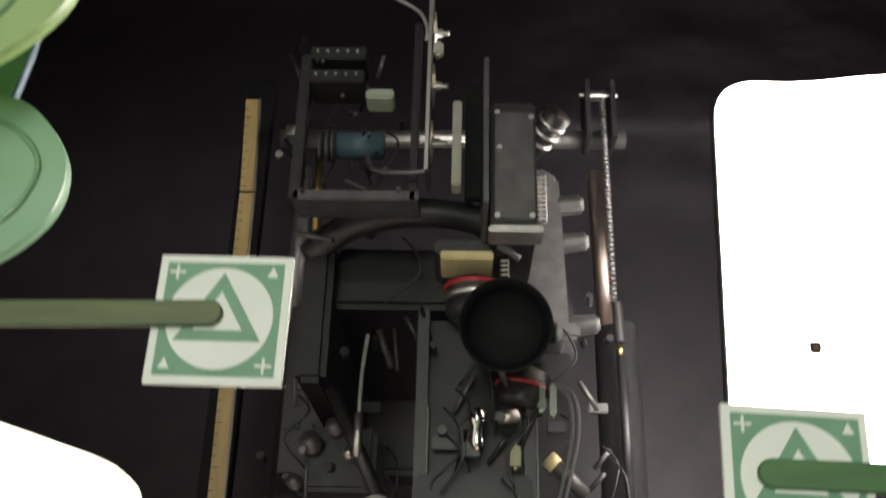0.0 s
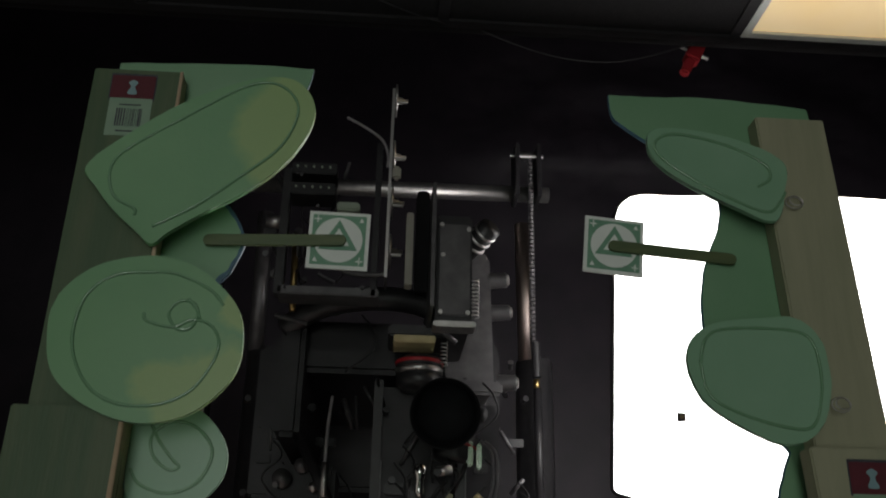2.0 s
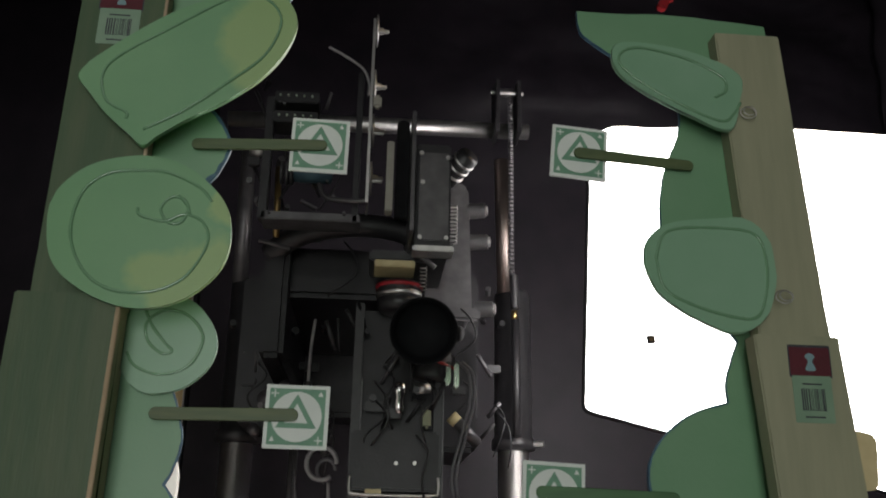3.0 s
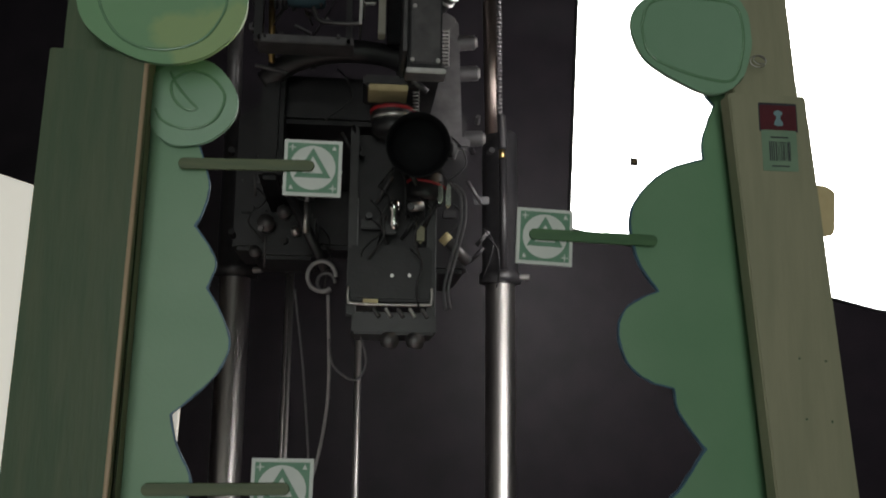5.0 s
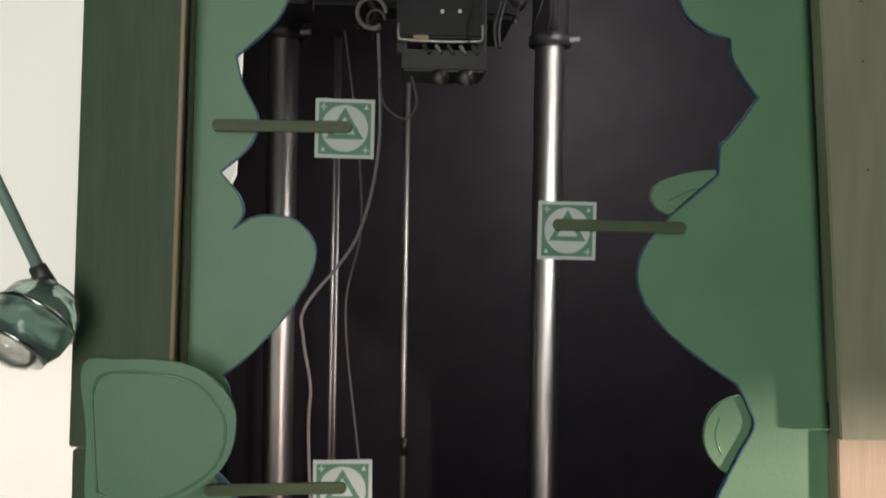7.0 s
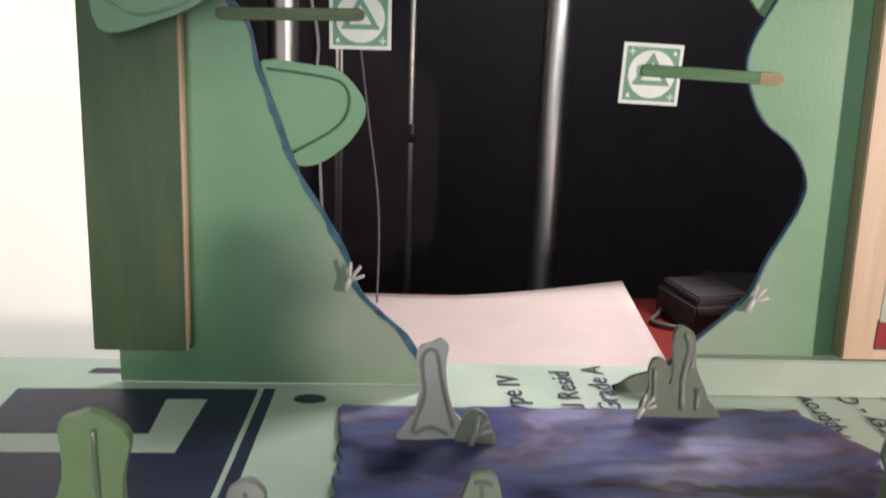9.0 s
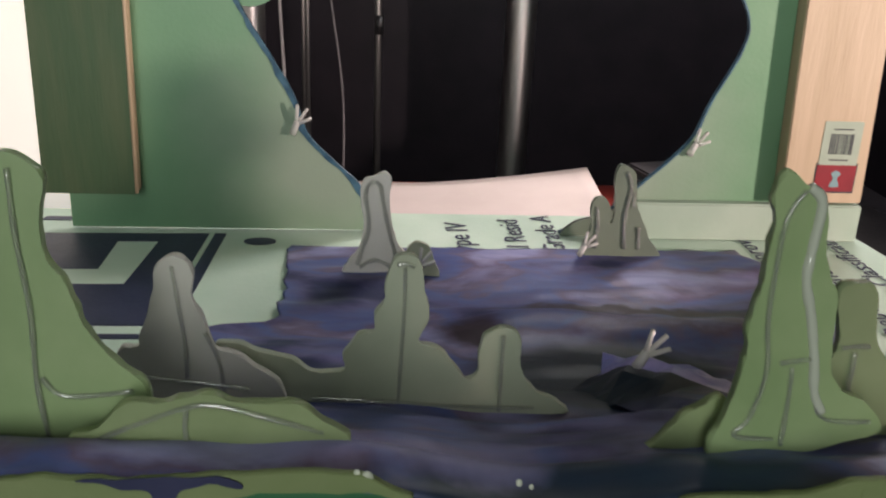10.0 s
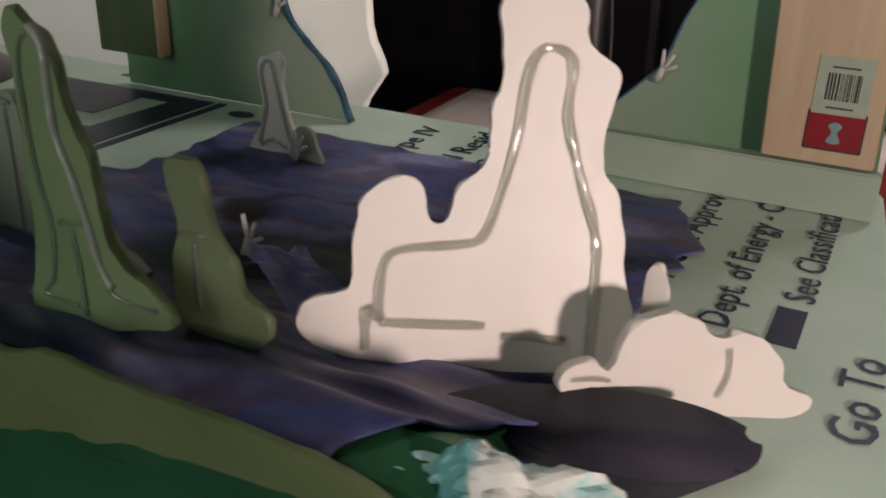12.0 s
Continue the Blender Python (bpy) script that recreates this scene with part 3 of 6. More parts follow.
# ---- tables and boards ----
tbl = empty("table", (0.3, 0.2, FLOOR), "red-topped work table behind the miniature set", "table")
part("tabletop", box(-0.40, 0.86, 0.13, 1.10, -0.31, -0.275, 0.004), REDTABLE, tbl, "red table top")
for x in (-0.35, 0.80):
    for y in (0.20, 1.03):
        part("leg", box(x - 0.03, x + 0.03, y - 0.03, y + 0.03, FLOOR, -0.31, 0.003), BLACK, tbl, "black leg")
bm = bmesh.new()
rows = []
for i in range(31):
    row = []
    for j in range(31):
        u, w = i / 30, j / 30
        x = -0.35 + u * (0.82 + 0.018 * w)
        y = 0.135 + w * (0.955 - 0.022 * u)
        lift = 0.045 * max(0, u - 0.55) ** 1.4 * w * w * 3
        row.append(bm.verts.new((x, y, -0.272 + lift)))
    rows.append(row)
for i in range(30):
    for j in range(30):
        bm.faces.new((rows[i][j], rows[i + 1][j], rows[i + 1][j + 1], rows[i][j + 1]))
ob = thing("paper_sheet", bm, PINKPAPER, "large pinkish white paper sheet on the red table", "paper", smooth=True)
ob.modifiers.new("thickness", "SOLIDIFY").thickness = 0.0008

psu = empty("power_adapter", (0.63, 0.96, -0.275), "dark grey power adapter box on the red table", "adapter")
turned_ = Matrix.Translation((0.63, 0.96, 0)) @ pose(0, 0, 0, 0, 0, 14) @ Matrix.Translation((-0.63, -0.96, 0))
for nm_, bm_, mt_ in (("body", box(0.565, 0.695, 0.885, 1.035, -0.275, -0.215, 0.005), ADAPTER), ("upper_cover", box(0.572, 0.688, 0.892, 1.028, -0.215, -0.200, 0.004), ADAPTER),
                      ("socket", box(0.590, 0.625, 0.880, 0.886, -0.258, -0.232, 0.001), BLACK), ("switch", box(0.645, 0.668, 0.880, 0.886, -0.254, -0.236, 0.001), BLACK),
                      ("seam", box(0.564, 0.696, 0.884, 0.8855, -0.2165, -0.2145, 0), BLACK)):
    bmesh.ops.transform(bm_, matrix=turned_, verts=bm_.verts)
    part(nm_, bm_, mt_, psu)
thing("cable", tube(spline([(0.56, 1.00, -0.262), (0.54, 0.97, -0.268), (0.52, 0.93, -0.268), (0.56, 0.90, -0.268), (0.62, 0.92, -0.268)]), 0.005), DARKCABLE, "dark cable coiled on the red table", "cable", smooth=True)

case = empty("equipment_case", (0.73, 0.38, -0.275), "matt black equipment case on the red table", "case", "equipment cases")
part("body", box(0.585, 0.86, 0.135, 0.62, -0.2745, -0.19, 0.01), RIGBLACK, case)
part("lid", box(0.580, 0.865, 0.13, 0.625, -0.19, -0.155, 0.01), RIGBLACK, case)
for k_ in (0.25, 0.5):
    part("latch", box(0.574, 0.580, k_ - 0.02, k_ + 0.02, -0.22, -0.17, 0.002), CAST, case)
plinth = empty("plinth", (-0.2, -0.2, FLOOR), "black plinth carrying the insulation board", "plinth")
part("body", box(-0.9, 0.44, -0.455, 0.035, FLOOR + 0.05, -0.052, 0.004), BLACKMATT, plinth)
part("foot", box(-0.88, 0.42, -0.44, 0.02, FLOOR, FLOOR + 0.05, 0.003), RIGBLACK, plinth)

board = empty("insulation_board", (0.0, -0.2, -0.05), "mint green insulation board with navy print", "board")
bm = bmesh.new()
lowv = [bm.verts.new((x, y, -0.05)) for x, y in ((-0.95, -0.47), (0.545, -0.47), (0.492, 0.058), (-0.95, 0.058))]
topv = [bm.verts.new((v.co.x, v.co.y, 0)) for v in lowv]
bm.faces.new(lowv[::-1])
bm.faces.new(topv)
for i in range(4):
    bm.faces.new((lowv[i], lowv[(i + 1) % 4], topv[(i + 1) % 4], topv[i]))
bmesh.ops.bevel(bm, geom=bm.edges[:], offset=0.002, segments=2, affect="EDGES")
part("panel", bm, MINT, board)


def printed(name, corners, parent, mat=NAVY, label=""):
    bm = bmesh.new()
    a = [bm.verts.new((x, y, 0.0002)) for x, y in corners]
    b = [bm.verts.new((x, y, 0.0007)) for x, y in corners]
    bm.faces.new(a[::-1])
    bm.faces.new(b)
    for i in range(len(a)):
        bm.faces.new((a[i], a[(i + 1) % len(a)], b[(i + 1) % len(a)], b[i]))
    return part(name, bm, mat, parent, label)


# printed marks on the insulation board
printed("printed_logo", [(-0.32, -0.016), (-0.114, -0.011), (-0.121, -0.203), (-0.32, -0.203), (-0.32, -0.131), (-0.160, -0.129), (-0.154, -0.032), (-0.189, -0.033), (-0.188, -0.097), (-0.32, -0.099)], board, label="navy printed block shapes")
printed("printed_line", [(-0.109, -0.010), (-0.099, -0.010), (-0.107, -0.224), (-0.32, -0.224), (-0.32, -0.217), (-0.117, -0.217)], board, label="thin navy printed line")
printed("printed_line", [(-0.272, 0.021), (-0.225, 0.021), (-0.225, 0.031), (-0.268, 0.031)], board)
printed("printed_dot", [(-0.067 + 0.014 * math.cos(a), -0.029 + 0.009 * math.sin(a)) for a in [k * math.pi / 10 for k in range(20)]], board, label="dark oval printed dot")


def line_of_print(text, x, y, size):
    lettering("printed_text", text, size, Matrix.Translation((x, y, 0.0009)) @ pose(0, 0, 0, 0, 0, 90), NAVY, board, "navy printed lettering")


line_of_print("Type IV", 0.121, -0.066, 0.030)
line_of_print("Federal Resid", 0.172, -0.118, 0.029)
line_of_print("Grade A", 0.205, -0.048, 0.029)
line_of_print("Product Approval", 0.386, -0.185, 0.0265)
line_of_print("AN Dept. of Energy - Char", 0.429, -0.265, 0.0265)
line_of_print("See Classification", 0.469, -0.165, 0.0265)
printed("printed_bar", [(0.450, -0.222), (0.467, -0.222), (0.467, -0.175), (0.450, -0.175)], board, label="navy printed bar")
line_of_print("Go To", 0.513, -0.30, 0.032)

# ---- the painted ground and its front ----


def knots(v, table):
    for (a, p), (b, q) in zip(table, table[1:]):
        if v <= b:
            t = min(1, max(0, (v - a) / (b - a)))
            t = t * t * (3 - 2 * t)
            return p + (q - p) * t
    return table[-1][1]


RAMP = ((-0.493, 0.071), (-0.478, 0.0735), (-0.45, 0.063), (-0.40, 0.045), (-0.366, 0.031), (-0.30, 0.013), (-0.22, 0.0045), (-0.04, 0.0025))
LEFT = ((-0.493, -0.46), (-0.40, -0.44), (-0.36, -0.20), (-0.30, -0.16), (-0.269, -0.117), (-0.243, -0.087), (-0.216, -0.085), (-0.207, -0.074), (-0.200, -0.037), (-0.13, -0.036), (-0.05, -0.04))
RIGHT = ((-0.493, 0.352), (-0.44, 0.388), (-0.39, 0.405), (-0.34, 0.40), (-0.26, 0.375), (-0.15, 0.385), (-0.12, 0.392), (-0.086, 0.374), (-0.05, 0.36))


def lie(x, y):
    """The height of the painted ground."""
    q = Vector((x * 11, y * 24, 0.4))
    soft_fold = 0.0035 * noise.noise(q) + 0.002 * noise.noise(q * 2.7)
    dip = -0.008 * math.exp(-((x - 0.11) / 0.06) ** 2) * (1 if y < -0.4 else math.exp(-((y + 0.4) / 0.05) ** 2))
    soft_fold += 0.013 * math.exp(-((y + 0.225 + 0.02 * noise.noise((x * 9, 4, 0))) / 0.026) ** 2) * min(1, max(0, (x - 0.05) * 14)) * min(1, max(0, (0.36 - x) * 16))
    soft_fold += 0.006 * noise.noise((x * 16, y * 50, 2.0)) * math.exp(-((y + 0.46) / 0.04) ** 2)
    front = 1 if y < -0.475 else math.exp(-((y + 0.475) / 0.02) ** 2)
    dip += front * (0.0055 / (1 + math.exp((x - 0.035) / 0.008)) - 0.003 * math.exp(-((x - 0.21) / 0.04) ** 2))
    return max(0.0015, knots(y, RAMP) + dip + soft_fold * min(1, (-0.03 - y) * 12 + 0.15))


HEM = ((-0.46, 0.077), (0.02, 0.077), (0.05, 0.066), (0.10, 0.061), (0.155, 0.063), (0.21, 0.070), (0.40, 0.072))
bm = bmesh.new()
NU, NV, ND = 190, 100, 8
rows = []
for j in range(NV + 1):
    y = -0.045 - 0.448 * j / NV
    rag = 0.009
    row = []
    for i in range(NU + 1):
        u = i / NU
        xl = knots(y, LEFT) + rag * noise.noise((y * 60, 1, 0))
        xr = knots(y, RIGHT) + rag * noise.noise((y * 60, 5, 0))
        x = xl + u * (xr - xl)
        yy = y + (0.006 * noise.noise((x * 40, 2, 0)) if j == 0 else 0)
        row.append(bm.verts.new((x, yy, lie(x, y) + 0.0005)))
    rows.append(row)
for k in range(1, ND + 1):
    row = []
    for i in range(NU + 1):
        v = rows[NV][i].co
        drop = max(0.003, v.z - knots(v.x, HEM) + 0.0016 * noise.noise((v.x * 70, 7, 0)) + 0.0012 * noise.noise((v.x * 210, 3, 0)))
        t = k / ND
        row.append(bm.verts.new((v.x, v.y - 0.006 * math.sin(t * math.pi / 2) - 0.0015 * noise.noise((v.x * 30, t * 2, 3)), v.z - drop * t * t)))
    rows.append(row)
for a, b in zip(rows, rows[1:]):
    for i in range(NU):
        bm.faces.new((a[i], a[i + 1], b[i + 1], b[i]))
ob = thing("painted_cloth", bm, CLOTH, "crumpled cloth painted purple, blue and black over the board", "cloth", smooth=True)
ob.modifiers.new("thickness", "SOLIDIFY").thickness = 0.0012

berm = empty("foam_berm", (0.0, -0.47, -0.31), "deep green painted foam front of the miniature set", "set front")


def berm_block(x0, x1, z0, top):
    bm = bmesh.new()
    n = 80
    prof = []
    for i in range(n + 1):
        x = x0 + (x1 - x0) * i / n
        ys = (-0.494, -0.47, -0.44, -0.41)
        ring = [bm.verts.new((x, -0.494 - 0.0006 * noise.noise((x * 20, z0 * 9, 1)), z0)), bm.verts.new((x, -0.494, min(top, lie(x, -0.49) - 0.004)))]
        ring += [bm.verts.new((x, y, min(top, max(z0 + 0.002, lie(x, y) - 0.005)))) for y in ys[1:]]
        ring.append(bm.verts.new((x, ys[-1], z0)))
        prof.append(ring)
    for a, b in zip(prof, prof[1:]):
        for k in range(len(a)):
            bm.faces.new((a[k], a[(k + 1) % len(a)], b[(k + 1) % len(a)], b[k]))
    bm.faces.new(prof[0])
    bm.faces.new(prof[-1][::-1])
    return bm


part("upper_block", berm_block(-0.95, 0.385, 0.0285, 1.0), FRONTGREEN, berm)
part("lower_block", box(-0.95, 0.362, -0.4925, -0.474, -0.20, 0.0275, 0.001), FRONTGREEN, berm)
part("lower_block", box(0.364, 0.53, -0.4925, -0.474, -0.20, -0.005, 0.001), MINT, berm, "bare mint foam block")


def tape_strip(outline, label, front=-0.5035):
    return thing("tape", plate(spline([(p[0], p[1]) for p in outline], 6, True), front, 0.0045, ragged=0.0016), [TAPE, TAPE], label, "tape", "tape on the set front")


tape_strip([(0.155, 0.067), (0.185, 0.069), (0.207, 0.071), (0.224, 0.0755), (0.240, 0.0748), (0.242, 0.060), (0.242, 0.046), (0.232, 0.043), (0.20, 0.033), (0.176, 0.024), (0.168, 0.028), (0.163, 0.045)], "torn green masking tape hanging over the front edge")
tape_strip([(0.230, 0.0750), (0.27, 0.0745), (0.33, 0.0745), (0.372, 0.069), (0.372, 0.058), (0.32, 0.055), (0.27, 0.050), (0.240, 0.0435), (0.236, 0.058)], "green masking tape lapped along the front edge", -0.5043)
tape_strip([(-0.30, 0.079), (-0.18, 0.080), (-0.115, 0.078), (-0.09, 0.081), (-0.06, 0.079), (-0.03, 0.0805), (0.012, 0.082), (0.03, 0.079), (0.040, 0.075), (0.048, 0.070), (0.030, 0.073), (-0.005, 0.0735), (-0.039, 0.068), (-0.072, 0.066), (-0.18, 0.063), (-0.30, 0.060)], "torn green masking tape with dark paint smears")
for x, z, r in ((0.153, 0.0425, 0.0022), (-0.047, 0.030, 0.003), (-0.040, 0.0255, 0.002), (0.358, 0.018, 0.0025)):
    thing("paint_blob", lathe([(r, -0.0004), (r * 0.9, 0.0006), (r * 0.4, 0.0012)], (x, -0.4945, z), (0, -1, 0.2), 10), BLACK, "dark dried paint blob on the green front", "paint blob", "paint blobs", smooth=True)
thing("paint_smear", plate(spline([(-0.078, 0.081), (-0.05, 0.0815), (-0.022, 0.0805), (-0.018, 0.077), (-0.032, 0.0775), (-0.040, 0.075), (-0.044, 0.069), (-0.048, 0.067), (-0.050, 0.069), (-0.052, 0.075), (-0.064, 0.078)], 5, True), -0.5046, 0.0009, ragged=0.002), [NAVY, NAVY], "dark navy paint smear on the tape", "paint smear")
thing("crack", tube(spline([(0.350, -0.4935, 0.025), (0.356, -0.4935, 0.018), (0.353, -0.4935, 0.004), (0.358, -0.4935, -0.02)]), 0.0009), BLACK, "dark crack in the painted foam front", "crack", smooth=True)

for x, z, r in ((0.030, 0.0785, 0.0026), (0.026, 0.081, 0.0014), (0.089, 0.076, 0.0014), (0.094, 0.074, 0.0010)):
    bm = bmesh.new()
    bmesh.ops.create_icosphere(bm, subdivisions=2, radius=r, matrix=Matrix.Translation((x, -0.5015, z)) @ Matrix.Diagonal((1.0, 0.6, 1.3, 1)))
    thing("glue_blob", bm, PALEGLINT, "whitish blob of glue on the front edge", "glue blob", "glue blobs", smooth=True)

# dark cloth tongue and crumpled painted wrapper at the end of the front
bm = bmesh.new()
rim = spline([(0.352, -0.432), (0.366, -0.408), (0.395, -0.392), (0.435, -0.381), (0.464, -0.386), (0.472, -0.400), (0.465, -0.419), (0.435, -0.436), (0.390, -0.437)], 6, True)
top = [bm.verts.new((p.x, p.y, 0.052)) for p in rim]
low = [bm.verts.new((0.41 + 0.35 * (p.x - 0.41), -0.392 + 0.25 * (p.y + 0.413), 0.002)) for p in rim]
bm.faces.new(top)
bm.faces.new(low[::-1])
for i in range(len(top)):
    bm.faces.new((top[i], low[i], low[(i + 1) % len(top)], top[(i + 1) % len(top)]))
bmesh.ops.bevel(bm, geom=[e for e in bm.edges if e.verts[0].co.z > 0.05 and e.verts[1].co.z > 0.05], offset=0.004, segments=3, affect="EDGES")
thing("folded_cloth", bm, DARKCLOTH, "dark plum folded cloth at the end of the painted ground", "cloth", smooth=True)
bm = bmesh.new()
bmesh.ops.create_icosphere(bm, subdivisions=5, radius=1.0)
for v in bm.verts:
    q = v.co * 1.9
    k = 1 + 0.30 * noise.noise(q) + 0.20 * abs(noise.noise(q * 2.3)) + 0.09 * abs(noise.noise(q * 6))
    v.co = Vector((v.co.x * 0.050, v.co.y * 0.024, v.co.z * 0.038)) * k + Vector((0.404, -0.478, 0.038))
    v.co.z = max(v.co.z, 0.001)
thing("crumpled_wrapper", bm, TEAL, "crumpled white wrapper smeared with teal paint", "wrapper")

# ---- cut foam trees and mounds on the painted ground ----


def skewed(bm, a, b, c):
    """Turns a sheet drawn at y = 0 into one whose face stands at y = a + b x + c z."""
    n = Vector((-b, 1, -c)).normalized()
    for v in bm.verts:
        x, t, z = v.co
        v.co = Vector((x, a + b * x + c * z, z)) + n * t
    return bm


def cutout(name, outline, plane, material, beads, label, category, group, thick=0.005, bead=0.0011):
    """A standing cut foam sheet with its beads of hot glue."""
    a, b, c = plane
    line = spline(outline, 6, True)
    ob = thing(name, skewed(plate(line, 0.0, thick, bevel=0.0006, ragged=0.0024), a, b, c), [material, material], label, category, group)
    for k in beads:
        bd = spline([(p[0], -0.0002, p[1]) for p in k], 5)
        part("glue_bead", skewed(tube(bd, bead * 1.15, 8, wobble=0.35), a, b, c), GLUE, ob, "shiny clear hot glue bead", smooth=True)
    return ob


G = "cut foam trees"
RIBBON = [(0.2025, 0.1875), (0.2085, 0.181), (0.208, 0.163), (0.208, 0.148), (0.213, 0.132), (0.218, 0.112), (0.221, 0.096), (0.226, 0.086)]
cutout("foam_tree", [(0.337, 0.191), (0.342, 0.198), (0.351, 0.201), (0.360, 0.196), (0.367, 0.187), (0.369, 0.174), (0.381, 0.164), (0.382, 0.153), (0.381, 0.138), (0.382, 0.122), (0.390, 0.113), (0.395, 0.095), (0.398, 0.076), (0.405, 0.055), (0.408, 0.042), (0.392, 0.036), (0.343, 0.041), (0.300, 0.049), (0.287, 0.058), (0.284, 0.067), (0.286, 0.074), (0.297, 0.077), (0.300, 0.080), (0.298, 0.099), (0.299, 0.115), (0.309, 0.123), (0.318, 0.120), (0.324, 0.105), (0.329, 0.103), (0.331, 0.116), (0.338, 0.125), (0.341, 0.134), (0.338, 0.149), (0.341, 0.160), (0.338, 0.182)],
       (-0.647, 0.72, 0.33), WHITEFOAM,
       [[(0.306, 0.070), (0.312, 0.064), (0.310, 0.071), (0.310, 0.088), (0.316, 0.093), (0.335, 0.094), (0.343, 0.097), (0.347, 0.116), (0.349, 0.138), (0.349, 0.160), (0.351, 0.170), (0.356, 0.173), (0.363, 0.169), (0.365, 0.160), (0.366, 0.144), (0.375, 0.118), (0.384, 0.094), (0.387, 0.073), (0.390, 0.041)],
        [(0.312, 0.063), (0.329, 0.061), (0.349, 0.059)], [(0.356, 0.054), (0.366, 0.053), (0.379, 0.050)], [(0.306, 0.070), (0.307, 0.06), (0.308, 0.052)]],
       "white cut foam tree with a glue outline, brightly lit", "foam tree", G, bead=0.0018)
cutout("foam_tree", [(0.180, 0.063), (0.184, 0.088), (0.187, 0.111), (0.187, 0.127), (0.190, 0.145), (0.190, 0.172), (0.189, 0.187), (0.194, 0.193), (0.200, 0.189), (0.207, 0.186), (0.211, 0.180), (0.214, 0.162), (0.218, 0.150), (0.223, 0.141), (0.224, 0.121), (0.227, 0.104), (0.236, 0.094), (0.247, 0.090), (0.254, 0.081), (0.253, 0.074), (0.221, 0.066)],
       (-0.470, 0.02, 0.0), TREEGREEN,
       [[(0.202, 0.187), (0.208, 0.181), (0.208, 0.163), (0.208, 0.148), (0.213, 0.132), (0.218, 0.112), (0.221, 0.096), (0.226, 0.084), (0.237, 0.081), (0.249, 0.081)],
        [(0.201, 0.186), (0.195, 0.174), (0.194, 0.145), (0.195, 0.126), (0.198, 0.106), (0.194, 0.084), (0.188, 0.075), (0.206, 0.073)],
        [(0.203, 0.110), (0.210, 0.111), (0.217, 0.112)], [(0.209, 0.108), (0.210, 0.090), (0.210, 0.070)]],
       "tall olive green foam tree with shiny glue lines", "foam tree", G, bead=0.0011)
part("glue_bead", skewed(tube(spline([(p[0], 0.0004, p[1]) for p in RIBBON], 5), 0.0024, 9, wobble=0.25), -0.470, 0.02, 0.0), PALEGLINT, bpy.data.objects["foam_tree.001"], "wide shiny hot glue bead", smooth=True)
cutout("foam_tree", [(0.238, 0.131), (0.247, 0.137), (0.255, 0.132), (0.259, 0.109), (0.267, 0.097), (0.271, 0.085), (0.282, 0.077), (0.284, 0.064), (0.266, 0.058), (0.240, 0.060), (0.237, 0.092), (0.242, 0.107)],
       (-0.442, 0.0, 0.0), OLIVEFOAM, [[(0.243, 0.105), (0.249, 0.106), (0.256, 0.106)], [(0.250, 0.103), (0.250, 0.085), (0.250, 0.072)]],
       "small dull olive foam tree beside the tall one", "foam tree", G)
cutout("foam_tree", [(-0.049, 0.066), (-0.038, 0.068), (-0.025, 0.063), (-0.012, 0.060), (0.0, 0.051), (0.012, 0.050), (0.018, 0.052), (0.017, 0.063), (0.024, 0.073), (0.032, 0.075), (0.034, 0.086), (0.038, 0.096), (0.040, 0.111), (0.045, 0.118), (0.052, 0.118), (0.057, 0.110), (0.058, 0.099), (0.061, 0.085), (0.057, 0.070), (0.068, 0.065), (0.077, 0.054), (0.082, 0.048), (0.088, 0.052), (0.089, 0.064), (0.091, 0.074), (0.100, 0.078), (0.110, 0.074), (0.112, 0.052), (0.121, 0.040), (0.135, 0.032), (0.139, 0.027), (0.109, 0.023), (0.048, 0.028), (-0.012, 0.030), (-0.049, 0.034)],
       (-0.366, 0.0, 0.0), GREYFOAM, [[(0.048, 0.112), (0.048, 0.085), (0.047, 0.060), (0.046, 0.034)], [(0.044, 0.113), (0.048, 0.114), (0.053, 0.112)], [(0.101, 0.074), (0.101, 0.05), (0.101, 0.028)], [(0.0, 0.036), (0.04, 0.034), (0.08, 0.031), (0.12, 0.03)]],
       "low grey green foam thicket with two rounded treetops", "foam tree", G)
cutout("foam_tree", [(-0.095, 0.072), (-0.088, 0.077), (-0.081, 0.078), (-0.082, 0.086), (-0.077, 0.094), (-0.074, 0.108), (-0.071, 0.119), (-0.065, 0.125), (-0.059, 0.124), (-0.055, 0.114), (-0.055, 0.100), (-0.049, 0.088), (-0.047, 0.077), (-0.037, 0.074), (-0.026, 0.066), (-0.015, 0.057), (-0.014, 0.044), (-0.044, 0.036), (-0.083, 0.036), (-0.102, 0.045)],
       (-0.388, 0.0, 0.0), PLUM, [[(-0.064, 0.12), (-0.062, 0.10), (-0.06, 0.08), (-0.06, 0.06)], [(-0.09, 0.062), (-0.06, 0.058), (-0.03, 0.054)], [(-0.05, 0.085), (-0.044, 0.07), (-0.042, 0.05)]],
       "grey foam tree with a pale mound", "foam tree", G)
